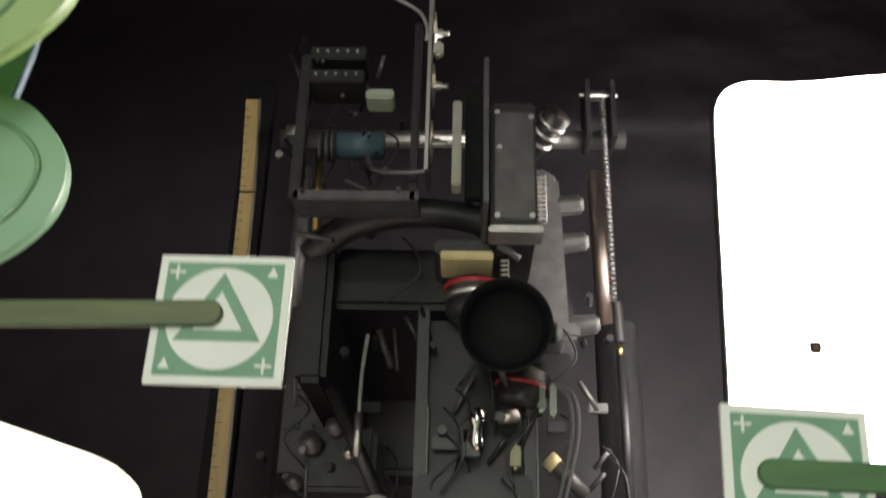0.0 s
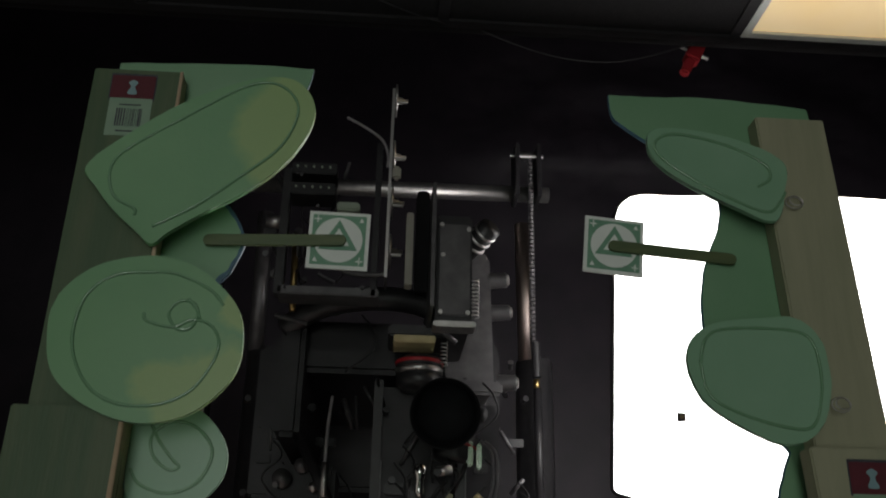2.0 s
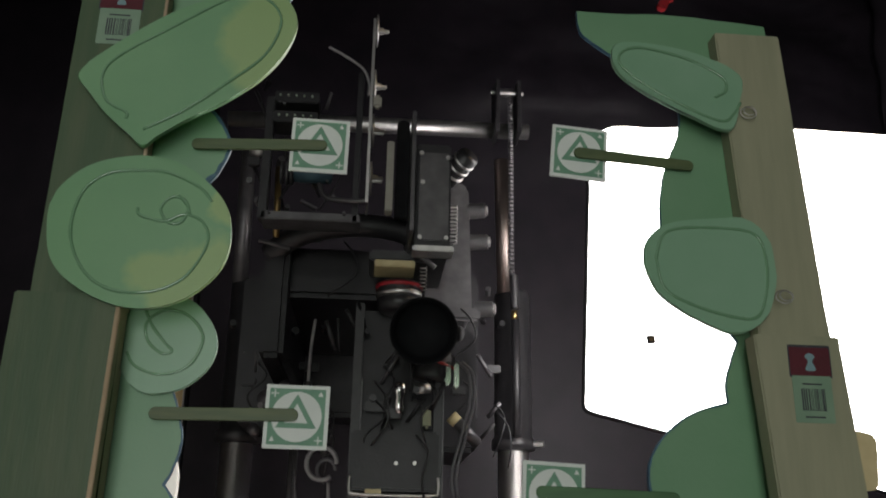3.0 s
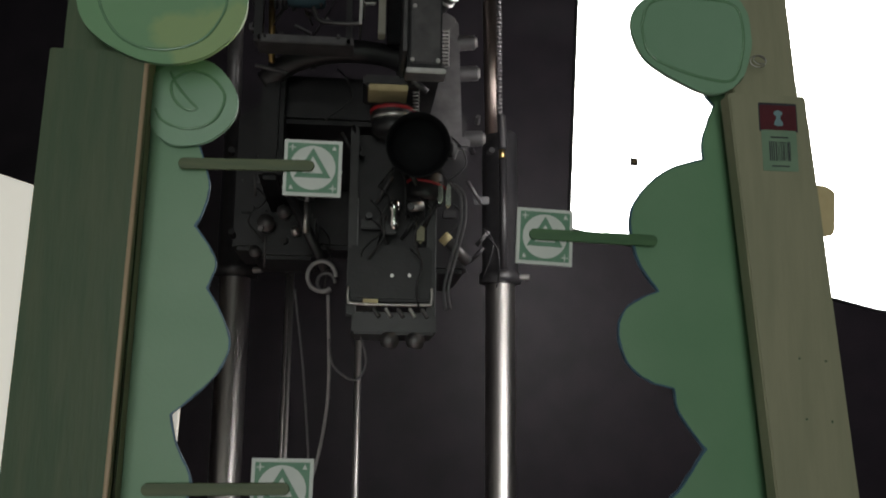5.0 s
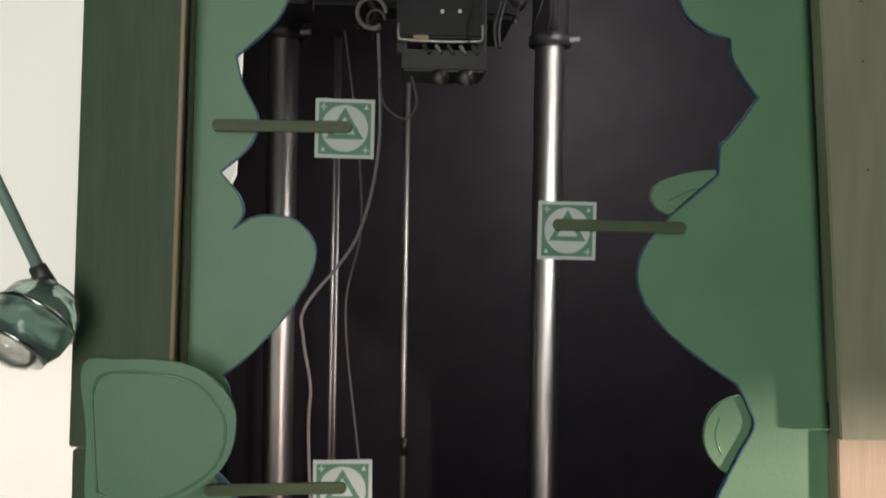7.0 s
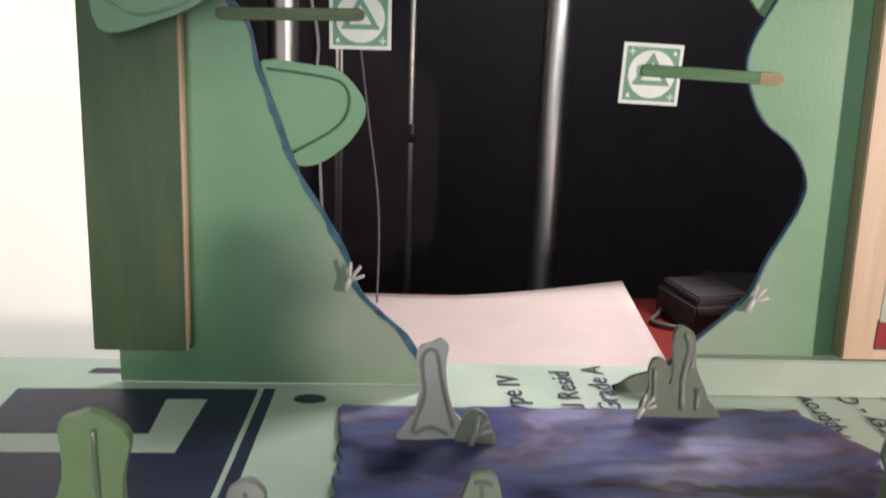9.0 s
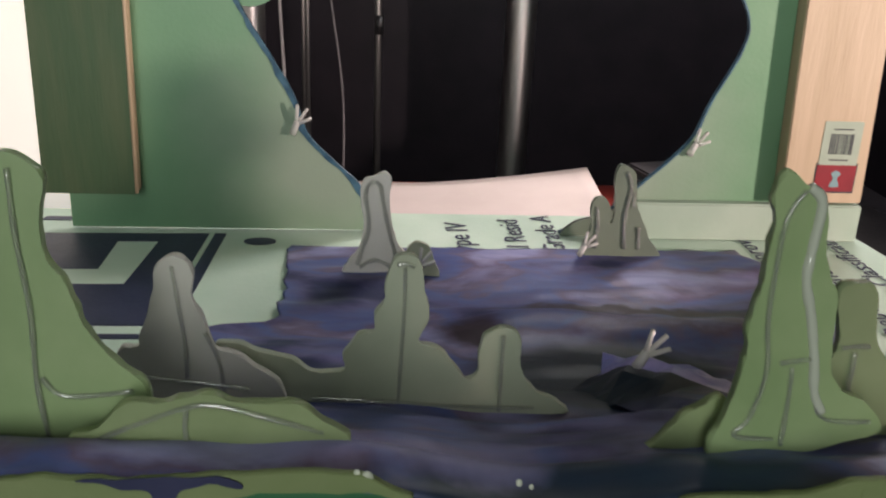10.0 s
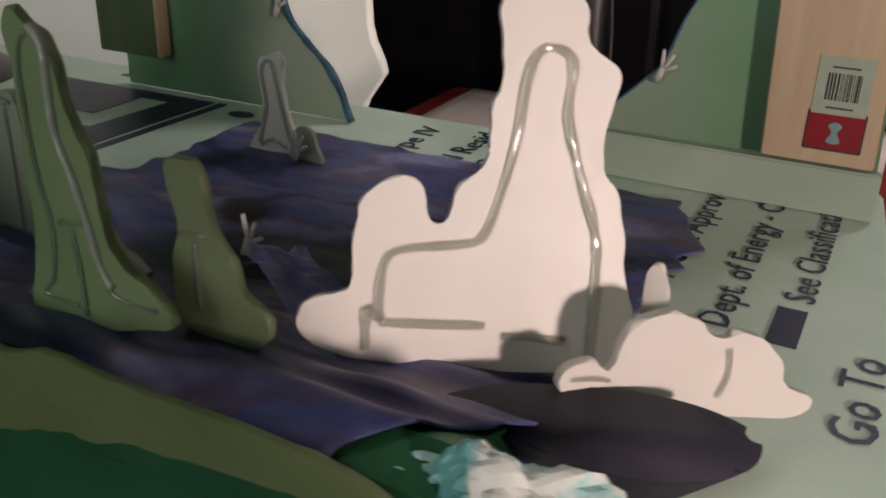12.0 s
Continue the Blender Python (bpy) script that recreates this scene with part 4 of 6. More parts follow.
cutout("foam_tree", [(-0.118, 0.184), (-0.111, 0.194), (-0.103, 0.195), (-0.095, 0.189), (-0.093, 0.180), (-0.096, 0.167), (-0.094, 0.151), (-0.089, 0.143), (-0.086, 0.134), (-0.084, 0.122), (-0.073, 0.108), (-0.061, 0.095), (-0.062, 0.072), (-0.10, 0.064), (-0.150, 0.068), (-0.152, 0.09), (-0.139, 0.108), (-0.128, 0.13), (-0.126, 0.15), (-0.118, 0.165)],
       (-0.461, 0.0, 0.0), TREEGREEN, [[(-0.105, 0.188), (-0.105, 0.16), (-0.103, 0.13), (-0.104, 0.1), (-0.102, 0.072)], [(-0.102, 0.1), (-0.095, 0.092), (-0.08, 0.092), (-0.066, 0.094)]],
       "tall green foam tree with a drooping base", "foam tree", G)
cutout("foam_mound", [(-0.096, 0.066), (-0.092, 0.077), (-0.085, 0.084), (-0.077, 0.086), (-0.066, 0.095), (-0.053, 0.096), (-0.044, 0.099), (-0.034, 0.101), (-0.022, 0.097), (0.0, 0.096), (0.009, 0.090), (0.018, 0.085), (0.023, 0.079), (0.018, 0.069), (-0.04, 0.066)],
       (-0.476, 0.0, 0.0), MOSS, [[(-0.08, 0.079), (-0.06, 0.088), (-0.035, 0.096), (-0.01, 0.09), (0.012, 0.083)], [(-0.042, 0.094), (-0.043, 0.085), (-0.042, 0.076)]],
       "low moss green foam mound at the front edge", "foam mound", "cut foam mounds")
cutout("foam_mound", [(0.155, 0.052), (0.159, 0.063), (0.167, 0.072), (0.176, 0.079), (0.187, 0.085), (0.196, 0.075), (0.196, 0.052)], (-0.452, 0.0, 0.0), MOSS, [], "small moss green foam mound behind the tall tree", "foam mound", "cut foam mounds")
cutout("foam_tree", [(0.009, 0.004), (0.013, 0.014), (0.021, 0.025), (0.025, 0.044), (0.022, 0.072), (0.025, 0.082), (0.033, 0.084), (0.040, 0.088), (0.046, 0.082), (0.045, 0.063), (0.050, 0.035), (0.058, 0.021), (0.060, 0.006), (0.035, 0.002)],
       (-0.111, 0.0, 0.0), WHITEFOAM, [[(0.02, 0.012), (0.024, 0.026), (0.029, 0.045), (0.026, 0.07), (0.030, 0.080), (0.037, 0.079), (0.040, 0.064), (0.046, 0.036), (0.052, 0.016)], [(0.022, 0.010), (0.034, 0.016), (0.048, 0.010)]],
       "small pale foam tree with an arched glue line", "foam tree", G, bead=0.0017)
cutout("foam_mound", [(0.055, 0.002), (0.057, 0.020), (0.060, 0.030), (0.068, 0.034), (0.077, 0.029), (0.082, 0.016), (0.084, 0.002)], (-0.118, 0.0, 0.0), GREYFOAM, [], "small grey green foam bush", "foam mound", "cut foam mounds")
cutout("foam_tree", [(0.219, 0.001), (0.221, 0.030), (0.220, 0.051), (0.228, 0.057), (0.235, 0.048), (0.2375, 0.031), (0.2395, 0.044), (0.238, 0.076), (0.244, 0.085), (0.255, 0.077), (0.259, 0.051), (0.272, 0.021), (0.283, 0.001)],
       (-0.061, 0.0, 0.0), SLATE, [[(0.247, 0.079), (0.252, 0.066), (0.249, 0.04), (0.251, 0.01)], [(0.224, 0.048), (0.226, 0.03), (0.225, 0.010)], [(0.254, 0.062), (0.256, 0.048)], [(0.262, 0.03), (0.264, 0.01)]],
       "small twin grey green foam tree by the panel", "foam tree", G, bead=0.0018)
cutout("foam_bush", [(0.3917, 0.0594), (0.3957, 0.0637), (0.4021, 0.0631), (0.4087, 0.0578), (0.4121, 0.0707), (0.4188, 0.0803), (0.4274, 0.0812), (0.4371, 0.0753), (0.4451, 0.0650), (0.4506, 0.0671), (0.4580, 0.0639), (0.4675, 0.0520), (0.4713, 0.0373), (0.4810, 0.0278), (0.4761, 0.0202), (0.4335, 0.0318), (0.3997, 0.0420), (0.3933, 0.0500)],
       (-0.768, 0.94, 0.0), WHITEFOAM, [[(0.4479, 0.0615), (0.4488, 0.0488), (0.4460, 0.0380)], [(0.3965, 0.0572), (0.4038, 0.0563), (0.4087, 0.0541)]],
       "rounded white foam bush, brightly lit", "foam bush", "cut foam mounds")
cutout("foam_bush", [(0.402, 0.003), (0.402, 0.047), (0.402, 0.069), (0.405, 0.076), (0.410, 0.074), (0.414, 0.055), (0.416, 0.003)], (-0.315, 0.0, 0.0), WHITEFOAM, [], "narrow pale foam spike behind the bush", "foam bush", "cut foam mounds", thick=0.004)


def peg(at, s, label, group="clear plastic clips"):
    """A small forked clear plastic clip: body and two prongs."""
    x, y, z = at
    ob = empty("plastic_clip", (x, y, z - 0.004 * s), label, "clip", group)
    part("body", rod((x - 0.003 * s, y, z - 0.004 * s), (x + 0.002 * s, y - 0.002, z + 0.008 * s), 0.0032 * s, 0.0026 * s, 8, bevel=0.0006), CLEAR, ob, smooth=True)
    for dx, dz in ((0.010, 0.019), (0.013, 0.011), (0.002, 0.022)):
        part("prong", rod((x + 0.0005 * s, y - 0.001, z + 0.004 * s), (x + dx * s, y - 0.006 * s, z + dz * s), 0.0016 * s, 0.0014 * s, 7), CLEAR, ob, smooth=True)
    return ob


peg((-0.036, -0.004, 0.096), 1.05, "clear forked plastic clip on the foam edge")
peg((0.322, -0.004, 0.084), -0.0 + 1.0, "clear forked plastic clip on the foam edge")
peg((0.188, -0.335, 0.042), 1.05, "clear forked plastic clip lying on the painted cloth")
peg((0.068, -0.125, 0.012), 1.0, "clear forked plastic clip by the small tree")
peg((0.213, -0.068, 0.009), 0.9, "clear forked plastic clip by the twin tree")
# a stiff crumpled fold of painted cloth that rises beside the pool and carries the clip
bm = bmesh.new()
CREST = [Vector(p) for p in ((0.172, -0.308, 0.019), (0.186, -0.328, 0.042), (0.207, -0.338, 0.041), (0.228, -0.352, 0.036), (0.250, -0.372, 0.033))]
BACK = [Vector(p) for p in ((0.182, -0.275, 0.016), (0.203, -0.297, 0.022), (0.228, -0.310, 0.022), (0.250, -0.326, 0.022), (0.272, -0.348, 0.026))]
FRONT = [Vector((x, y, lie(x, y) - 0.001)) for x, y in ((0.150, -0.322), (0.160, -0.358), (0.180, -0.380), (0.205, -0.395), (0.234, -0.404))]
lines = []
for k in range(5):
    lines.append([FRONT[k], FRONT[k].lerp(CREST[k], 0.6) + Vector((0, 0, 0.001)), CREST[k], CREST[k].lerp(BACK[k], 0.4) + Vector((0, 0, 0.003 if k % 2 else -0.003)), CREST[k].lerp(BACK[k], 0.75) + Vector((0, 0, -0.002 if k % 2 else 0.004)), BACK[k]])
fold = []
for a, b in zip(lines, lines[1:]):
    for f in range(3):
        fold.append([p.lerp(q, f / 3) for p, q in zip(a, b)])
fold.append(lines[-1])
dense = []
for row in fold:
    out = []
    for p, q in zip(row, row[1:]):
        out += [p.lerp(q, f / 2) for f in range(2)]
    out.append(row[-1])
    dense.append([bm.verts.new(p + Vector((0, 0.0022 * noise.noise(p * 70), 0.0028 * noise.noise(p * 95)))) for p in out])
for a, b in zip(dense, dense[1:]):
    for k in range(len(a) - 1):
        for f in (bm.faces.new((a[k], a[k + 1], b[k + 1])), bm.faces.new((a[k], b[k + 1], b[k]))):
            f.material_index = 1 if k < 3 else 0
ob = thing("painted_fold", bm, [ROCK, CLOTH], "stiff crumpled fold painted blue and violet by the dark pool", "painted fold")
ob.modifiers.new("thickness", "SOLIDIFY").thickness = 0.0012

# ---- the two tall foam panels ----
THICK = 0.0055
UP = [[(-0.212, 1.294), (-0.100, 1.299), (-0.044, 1.298)], [(-0.044, 1.298), (-0.050, 1.275), (-0.075, 1.215), (-0.118, 1.170)],
      [(-0.118, 1.170), (-0.103, 1.160), (-0.089, 1.135), (-0.093, 1.114), (-0.103, 1.097), (-0.118, 1.085)],
      [(-0.118, 1.085), (-0.112, 1.03), (-0.118, 0.985)], [(-0.118, 0.985), (-0.110, 0.955), (-0.115, 0.920)]]
DOWN = [[(-0.115, 0.920), (-0.107, 0.898), (-0.103, 0.879), (-0.107, 0.859), (-0.113, 0.846)],
        [(-0.113, 0.846), (-0.098, 0.825), (-0.094, 0.811), (-0.100, 0.793)],
        [(-0.100, 0.793), (-0.086, 0.769), (-0.079, 0.746), (-0.088, 0.722), (-0.107, 0.702), (-0.123, 0.688)],
        [(-0.123, 0.688), (-0.117, 0.664), (-0.104, 0.636), (-0.111, 0.612), (-0.135, 0.590)],
        [(-0.135, 0.590), (-0.120, 0.572), (-0.115, 0.556), (-0.124, 0.542)],
        [(-0.124, 0.542), (-0.110, 0.552), (-0.091, 0.555), (-0.070, 0.550), (-0.055, 0.531), (-0.057, 0.507), (-0.075, 0.474), (-0.103, 0.441), (-0.130, 0.418)]]
FOOT = [[(-0.130, 0.418), (-0.124, 0.400), (-0.131, 0.365), (-0.137, 0.339)],
        [(-0.137, 0.339), (-0.118, 0.316), (-0.109, 0.278), (-0.095, 0.239), (-0.081, 0.200), (-0.057, 0.160), (-0.037, 0.124), (-0.026, 0.091), (-0.003, 0.067), (0.022, 0.042), (0.039, 0.002)]]


def joined(*groups):
    out = []
    for g in groups:
        for arc in g:
            out += spline(arc, 5)
    return out


edge = joined(UP, DOWN, FOOT)
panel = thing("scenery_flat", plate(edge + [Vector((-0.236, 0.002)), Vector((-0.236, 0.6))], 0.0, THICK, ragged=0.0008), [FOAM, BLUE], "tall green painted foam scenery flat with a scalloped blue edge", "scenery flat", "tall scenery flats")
RUP = [[(0.400, 1.284), (0.315, 1.290), (0.261, 1.288), (0.219, 1.288)], [(0.219, 1.288), (0.222, 1.266), (0.238, 1.252), (0.258, 1.239), (0.31, 1.205)],
       [(0.31, 1.205), (0.311, 1.172), (0.296, 1.133), (0.289, 1.101), (0.288, 1.076)], [(0.288, 1.076), (0.31, 1.03), (0.348, 0.975)],
       [(0.348, 0.975), (0.336, 0.942), (0.336, 0.923)], [(0.336, 0.923), (0.301, 0.911), (0.274, 0.887), (0.265, 0.861), (0.272, 0.825), (0.289, 0.800)],
       [(0.289, 0.800), (0.263, 0.788), (0.252, 0.766), (0.259, 0.737), (0.278, 0.721), (0.300, 0.715)], [(0.300, 0.715), (0.304, 0.694), (0.325, 0.664)]]
RDOWN = [[(0.325, 0.664), (0.305, 0.635), (0.293, 0.621), (0.292, 0.597)], [(0.292, 0.597), (0.248, 0.558), (0.226, 0.528), (0.223, 0.500), (0.237, 0.473), (0.268, 0.444), (0.312, 0.414)],
         [(0.312, 0.414), (0.322, 0.395), (0.327, 0.377), (0.310, 0.344), (0.295, 0.310), (0.296, 0.285), (0.313, 0.251), (0.344, 0.226), (0.359, 0.197), (0.354, 0.170), (0.334, 0.128), (0.322, 0.096), (0.305, 0.076), (0.278, 0.050), (0.250, 0.024), (0.205, 0.002)]]
edge = joined(RUP, RDOWN)
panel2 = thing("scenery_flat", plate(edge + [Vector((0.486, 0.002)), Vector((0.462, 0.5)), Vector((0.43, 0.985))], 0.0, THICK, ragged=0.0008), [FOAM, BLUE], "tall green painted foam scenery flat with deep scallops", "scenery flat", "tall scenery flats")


def rim_paint(line, side, width, parent, front=-0.0007):
    """An uneven band of blue paint along a cut edge."""
    bm = bmesh.new()
    prev = None
    n = len(line)
    for i, p in enumerate(line):
        d = line[min(i + 2, n - 1)] - line[max(i - 2, 0)]
        nn = Vector((d.y, -d.x)).normalized() * side
        w = width * (0.55 + 0.9 * abs(noise.noise((p.x * 35, p.y * 35, 2)))) * (0.7 + 0.5 * noise.noise((p.x * 160, p.y * 160, 6)))
        a = bm.verts.new((p.x - nn.x * 0.0004, front, p.y - nn.y * 0.0004))
        b = bm.verts.new((p.x + nn.x * w, front, p.y + nn.y * w))
        c = bm.verts.new((p.x + nn.x * w, front + 0.0006, p.y + nn.y * w))
        if prev:
            bm.faces.new((prev[0], a, b, prev[1]))
            bm.faces.new((prev[1], b, c, prev[2]))
        prev = (a, b, c)
    return part("blue_rim", bm, BLUE, parent, "uneven blue painted rim")


thing("foam_strip", box(0.268, 0.4885, -0.0125, -0.0004, 0.0012, 0.0365, 0.0015), PALESTRIP, "pale mint foam strip along the foot of the flat", "foam strip")
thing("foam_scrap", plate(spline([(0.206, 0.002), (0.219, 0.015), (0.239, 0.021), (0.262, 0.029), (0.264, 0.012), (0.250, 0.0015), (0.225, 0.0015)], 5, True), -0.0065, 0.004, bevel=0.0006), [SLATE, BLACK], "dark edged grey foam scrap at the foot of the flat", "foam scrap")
rim_paint(joined(FOOT[1:]), 1, 0.0075, panel)
rim_paint(joined(DOWN), 1, 0.0022, panel)
rim_paint(joined(UP[2:3]), 1, 0.005, panel)
rim_paint(joined(RUP[5:], RDOWN), -1, 0.0022, panel2)


def leaf(outline, front, material, beads, label, group="applied foam leaves", bead=0.0012, edgemat=None, thick=0.0055):
    ob = thing("foam_leaf", plate(spline(outline, 5, True), front, thick, bevel=0.0008), [material, edgemat or material], label, "foam leaf", group)
    for k in beads:
        part("glue_bead", tube(spline([(p[0], front - 0.0003, p[1]) for p in k], 6), bead, 7, wobble=0.3), GREENGLUE, ob, "glossy painted hot glue bead", smooth=True)
    return ob


leaf([(-0.215, 1.178), (-0.189, 1.206), (-0.147, 1.239), (-0.111, 1.258), (-0.083, 1.268), (-0.059, 1.268), (-0.044, 1.257), (-0.037, 1.238), (-0.043, 1.213), (-0.061, 1.185), (-0.091, 1.159), (-0.121, 1.140), (-0.144, 1.123), (-0.155, 1.113), (-0.166, 1.122), (-0.188, 1.141), (-0.204, 1.160)], -0.030, LEAF,
     [[(-0.171, 1.137), (-0.172, 1.143), (-0.189, 1.153), (-0.195, 1.176), (-0.184, 1.195), (-0.144, 1.225), (-0.100, 1.256), (-0.075, 1.263), (-0.057, 1.253), (-0.051, 1.234), (-0.063, 1.203), (-0.092, 1.175), (-0.125, 1.147), (-0.156, 1.128)]], "large bright green foam leaf with a glue outline")
leaf([(-0.214, 1.029), (-0.214, 1.059), (-0.197, 1.082), (-0.173, 1.094), (-0.139, 1.098), (-0.108, 1.087), (-0.081, 1.061), (-0.074, 1.033), (-0.079, 1.007), (-0.100, 0.984), (-0.127, 0.973), (-0.156, 0.974), (-0.186, 0.987), (-0.206, 1.005)], -0.045, LEAF,
     [[(-0.091, 1.061), (-0.102, 1.073), (-0.127, 1.084), (-0.145, 1.085), (-0.174, 1.081), (-0.192, 1.063), (-0.196, 1.030), (-0.183, 1.001), (-0.161, 0.986), (-0.132, 0.985), (-0.109, 0.995), (-0.096, 1.013), (-0.091, 1.031), (-0.098, 1.045), (-0.112, 1.049), (-0.126, 1.043), (-0.145, 1.047), (-0.148, 1.053)],
      [(-0.117, 1.065), (-0.109, 1.055), (-0.113, 1.043), (-0.123, 1.042), (-0.130, 1.053), (-0.123, 1.063), (-0.112, 1.061), (-0.107, 1.050)]], "round bright green foam leaf with a glue spiral")
leaf([(-0.164, 0.955), (-0.158, 0.973), (-0.142, 0.987), (-0.116, 0.993), (-0.098, 0.984), (-0.084, 0.963), (-0.085, 0.941), (-0.100, 0.923), (-0.119, 0.915), (-0.141, 0.916), (-0.157, 0.935)], -0.0065, PALELEAF,
     [[(-0.141, 0.980), (-0.134, 0.967), (-0.123, 0.954), (-0.117, 0.948), (-0.125, 0.946), (-0.137, 0.956), (-0.139, 0.971), (-0.125, 0.981), (-0.107, 0.977), (-0.094, 0.960), (-0.102, 0.938), (-0.123, 0.929), (-0.144, 0.935), (-0.152, 0.946)]], "small round pale green foam leaf with a glue spiral")
leaf([(-0.233, 0.433), (-0.204, 0.437), (-0.174, 0.437), (-0.144, 0.431), (-0.122, 0.413), (-0.112, 0.389), (-0.119, 0.356), (-0.142, 0.334), (-0.177, 0.317), (-0.225, 0.309), (-0.229, 0.380)], -0.0445, FOAM,
     [[(-0.220, 0.332), (-0.223, 0.376), (-0.224, 0.412), (-0.212, 0.426), (-0.175, 0.426), (-0.146, 0.419), (-0.126, 0.400), (-0.120, 0.379), (-0.128, 0.353), (-0.155, 0.332), (-0.194, 0.320), (-0.220, 0.332)]], "rounded green foam leaf pinned over the board joint")
leaf([(0.244, 1.233), (0.253, 1.241), (0.283, 1.241), (0.324, 1.233), (0.360, 1.215), (0.358, 1.188), (0.347, 1.159), (0.313, 1.171), (0.270, 1.193), (0.247, 1.213)], -0.0265, PALELEAF,
     [[(0.335, 1.19), (0.346, 1.198), (0.342, 1.212), (0.31, 1.228), (0.27, 1.236), (0.252, 1.230), (0.251, 1.217), (0.272, 1.199), (0.31, 1.178), (0.34, 1.167), (0.352, 1.176), (0.358, 1.186)]], "pale green foam leaf with a glue outline")
leaf([(0.264, 1.045), (0.272, 1.060), (0.291, 1.070), (0.329, 1.075), (0.353, 1.076), (0.371, 1.060), (0.375, 1.036), (0.374, 1.017), (0.363, 0.989), (0.338, 0.975), (0.307, 0.985), (0.277, 1.004), (0.265, 1.026)], -0.0265, PALELEAF,
     [[(0.273, 1.037), (0.279, 1.056), (0.294, 1.064), (0.331, 1.066), (0.359, 1.062), (0.367, 1.044), (0.366, 1.015), (0.356, 0.990), (0.333, 0.989), (0.298, 0.999), (0.278, 1.012), (0.273, 1.037)]], "rounded pale green foam leaf with a glue outline")
leaf([(0.235, 0.574), (0.240, 0.588), (0.265, 0.598), (0.296, 0.601), (0.310, 0.592), (0.293, 0.575), (0.275, 0.565), (0.250, 0.562)], 0.0065, FOAM, [[(0.25, 0.574), (0.27, 0.583), (0.29, 0.586)]], "pale leaf tip behind the panel edge", bead=0.0008)
leaf([(0.322, 0.403), (0.295, 0.393), (0.286, 0.369), (0.294, 0.347), (0.315, 0.335), (0.345, 0.374)], 0.0065, FOAM, [[(0.30, 0.385), (0.296, 0.368), (0.302, 0.352)]], "pale leaf tip behind the panel edge", bead=0.0008)
leaf([(-0.115, 0.281), (-0.068, 0.283), (-0.044, 0.278), (-0.024, 0.253), (-0.029, 0.231), (-0.048, 0.210), (-0.075, 0.198), (-0.105, 0.215)], 0.0065, FOAM, [], "rounded leaf tip behind the panel edge")
lf = bpy.data.objects["foam_leaf.008"]
part("painted_line", tube(spline([(-0.105, 0.0062, 0.279), (-0.067, 0.0062, 0.275), (-0.043, 0.0062, 0.269), (-0.037, 0.0062, 0.252), (-0.048, 0.0062, 0.232), (-0.084, 0.0062, 0.210)]), 0.0012, 6), FRONTGREEN, lf, "dark green painted line", smooth=True)


def loop_wire(at, r):
    x, y, z = at
    ob = empty("wire_loop", (x, y, z), "thin bent wire loop on the board", "wire", "wire loops")
    part("wire", tube([Vector((x + r * math.cos(a) * (1 - 0.03 * a), y - 0.001 - 0.0006 * a, z + 0.8 * r * math.sin(a) * (1 - 0.03 * a))) for a in [k * 0.35 for k in range(34)]], 0.0005, 6), STEEL, ob, smooth=True)


loop_wire((0.366, -0.021, 1.178), 0.008)
loop_wire((0.378, -0.0285, 1.006), 0.008)

# ---- boards that stiffen the panels ----


def plank(x0, x1, y0, y1, z0, z1, mat, label, edge=None, shift=0.0):
    bm = box(x0, x1, y0, y1, z0, z1, 0.0012)
    for v in bm.verts:
        v.co.x += shift * (z1 - v.co.z)
    mats = [mat, edge or mat]
    if edge:
        for f in bm.faces:
            f.normal_update()
            if abs(f.normal.x) > 0.7:
                f.material_index = 1
    return thing("board", bm, mats, label, "board", "pine boards")


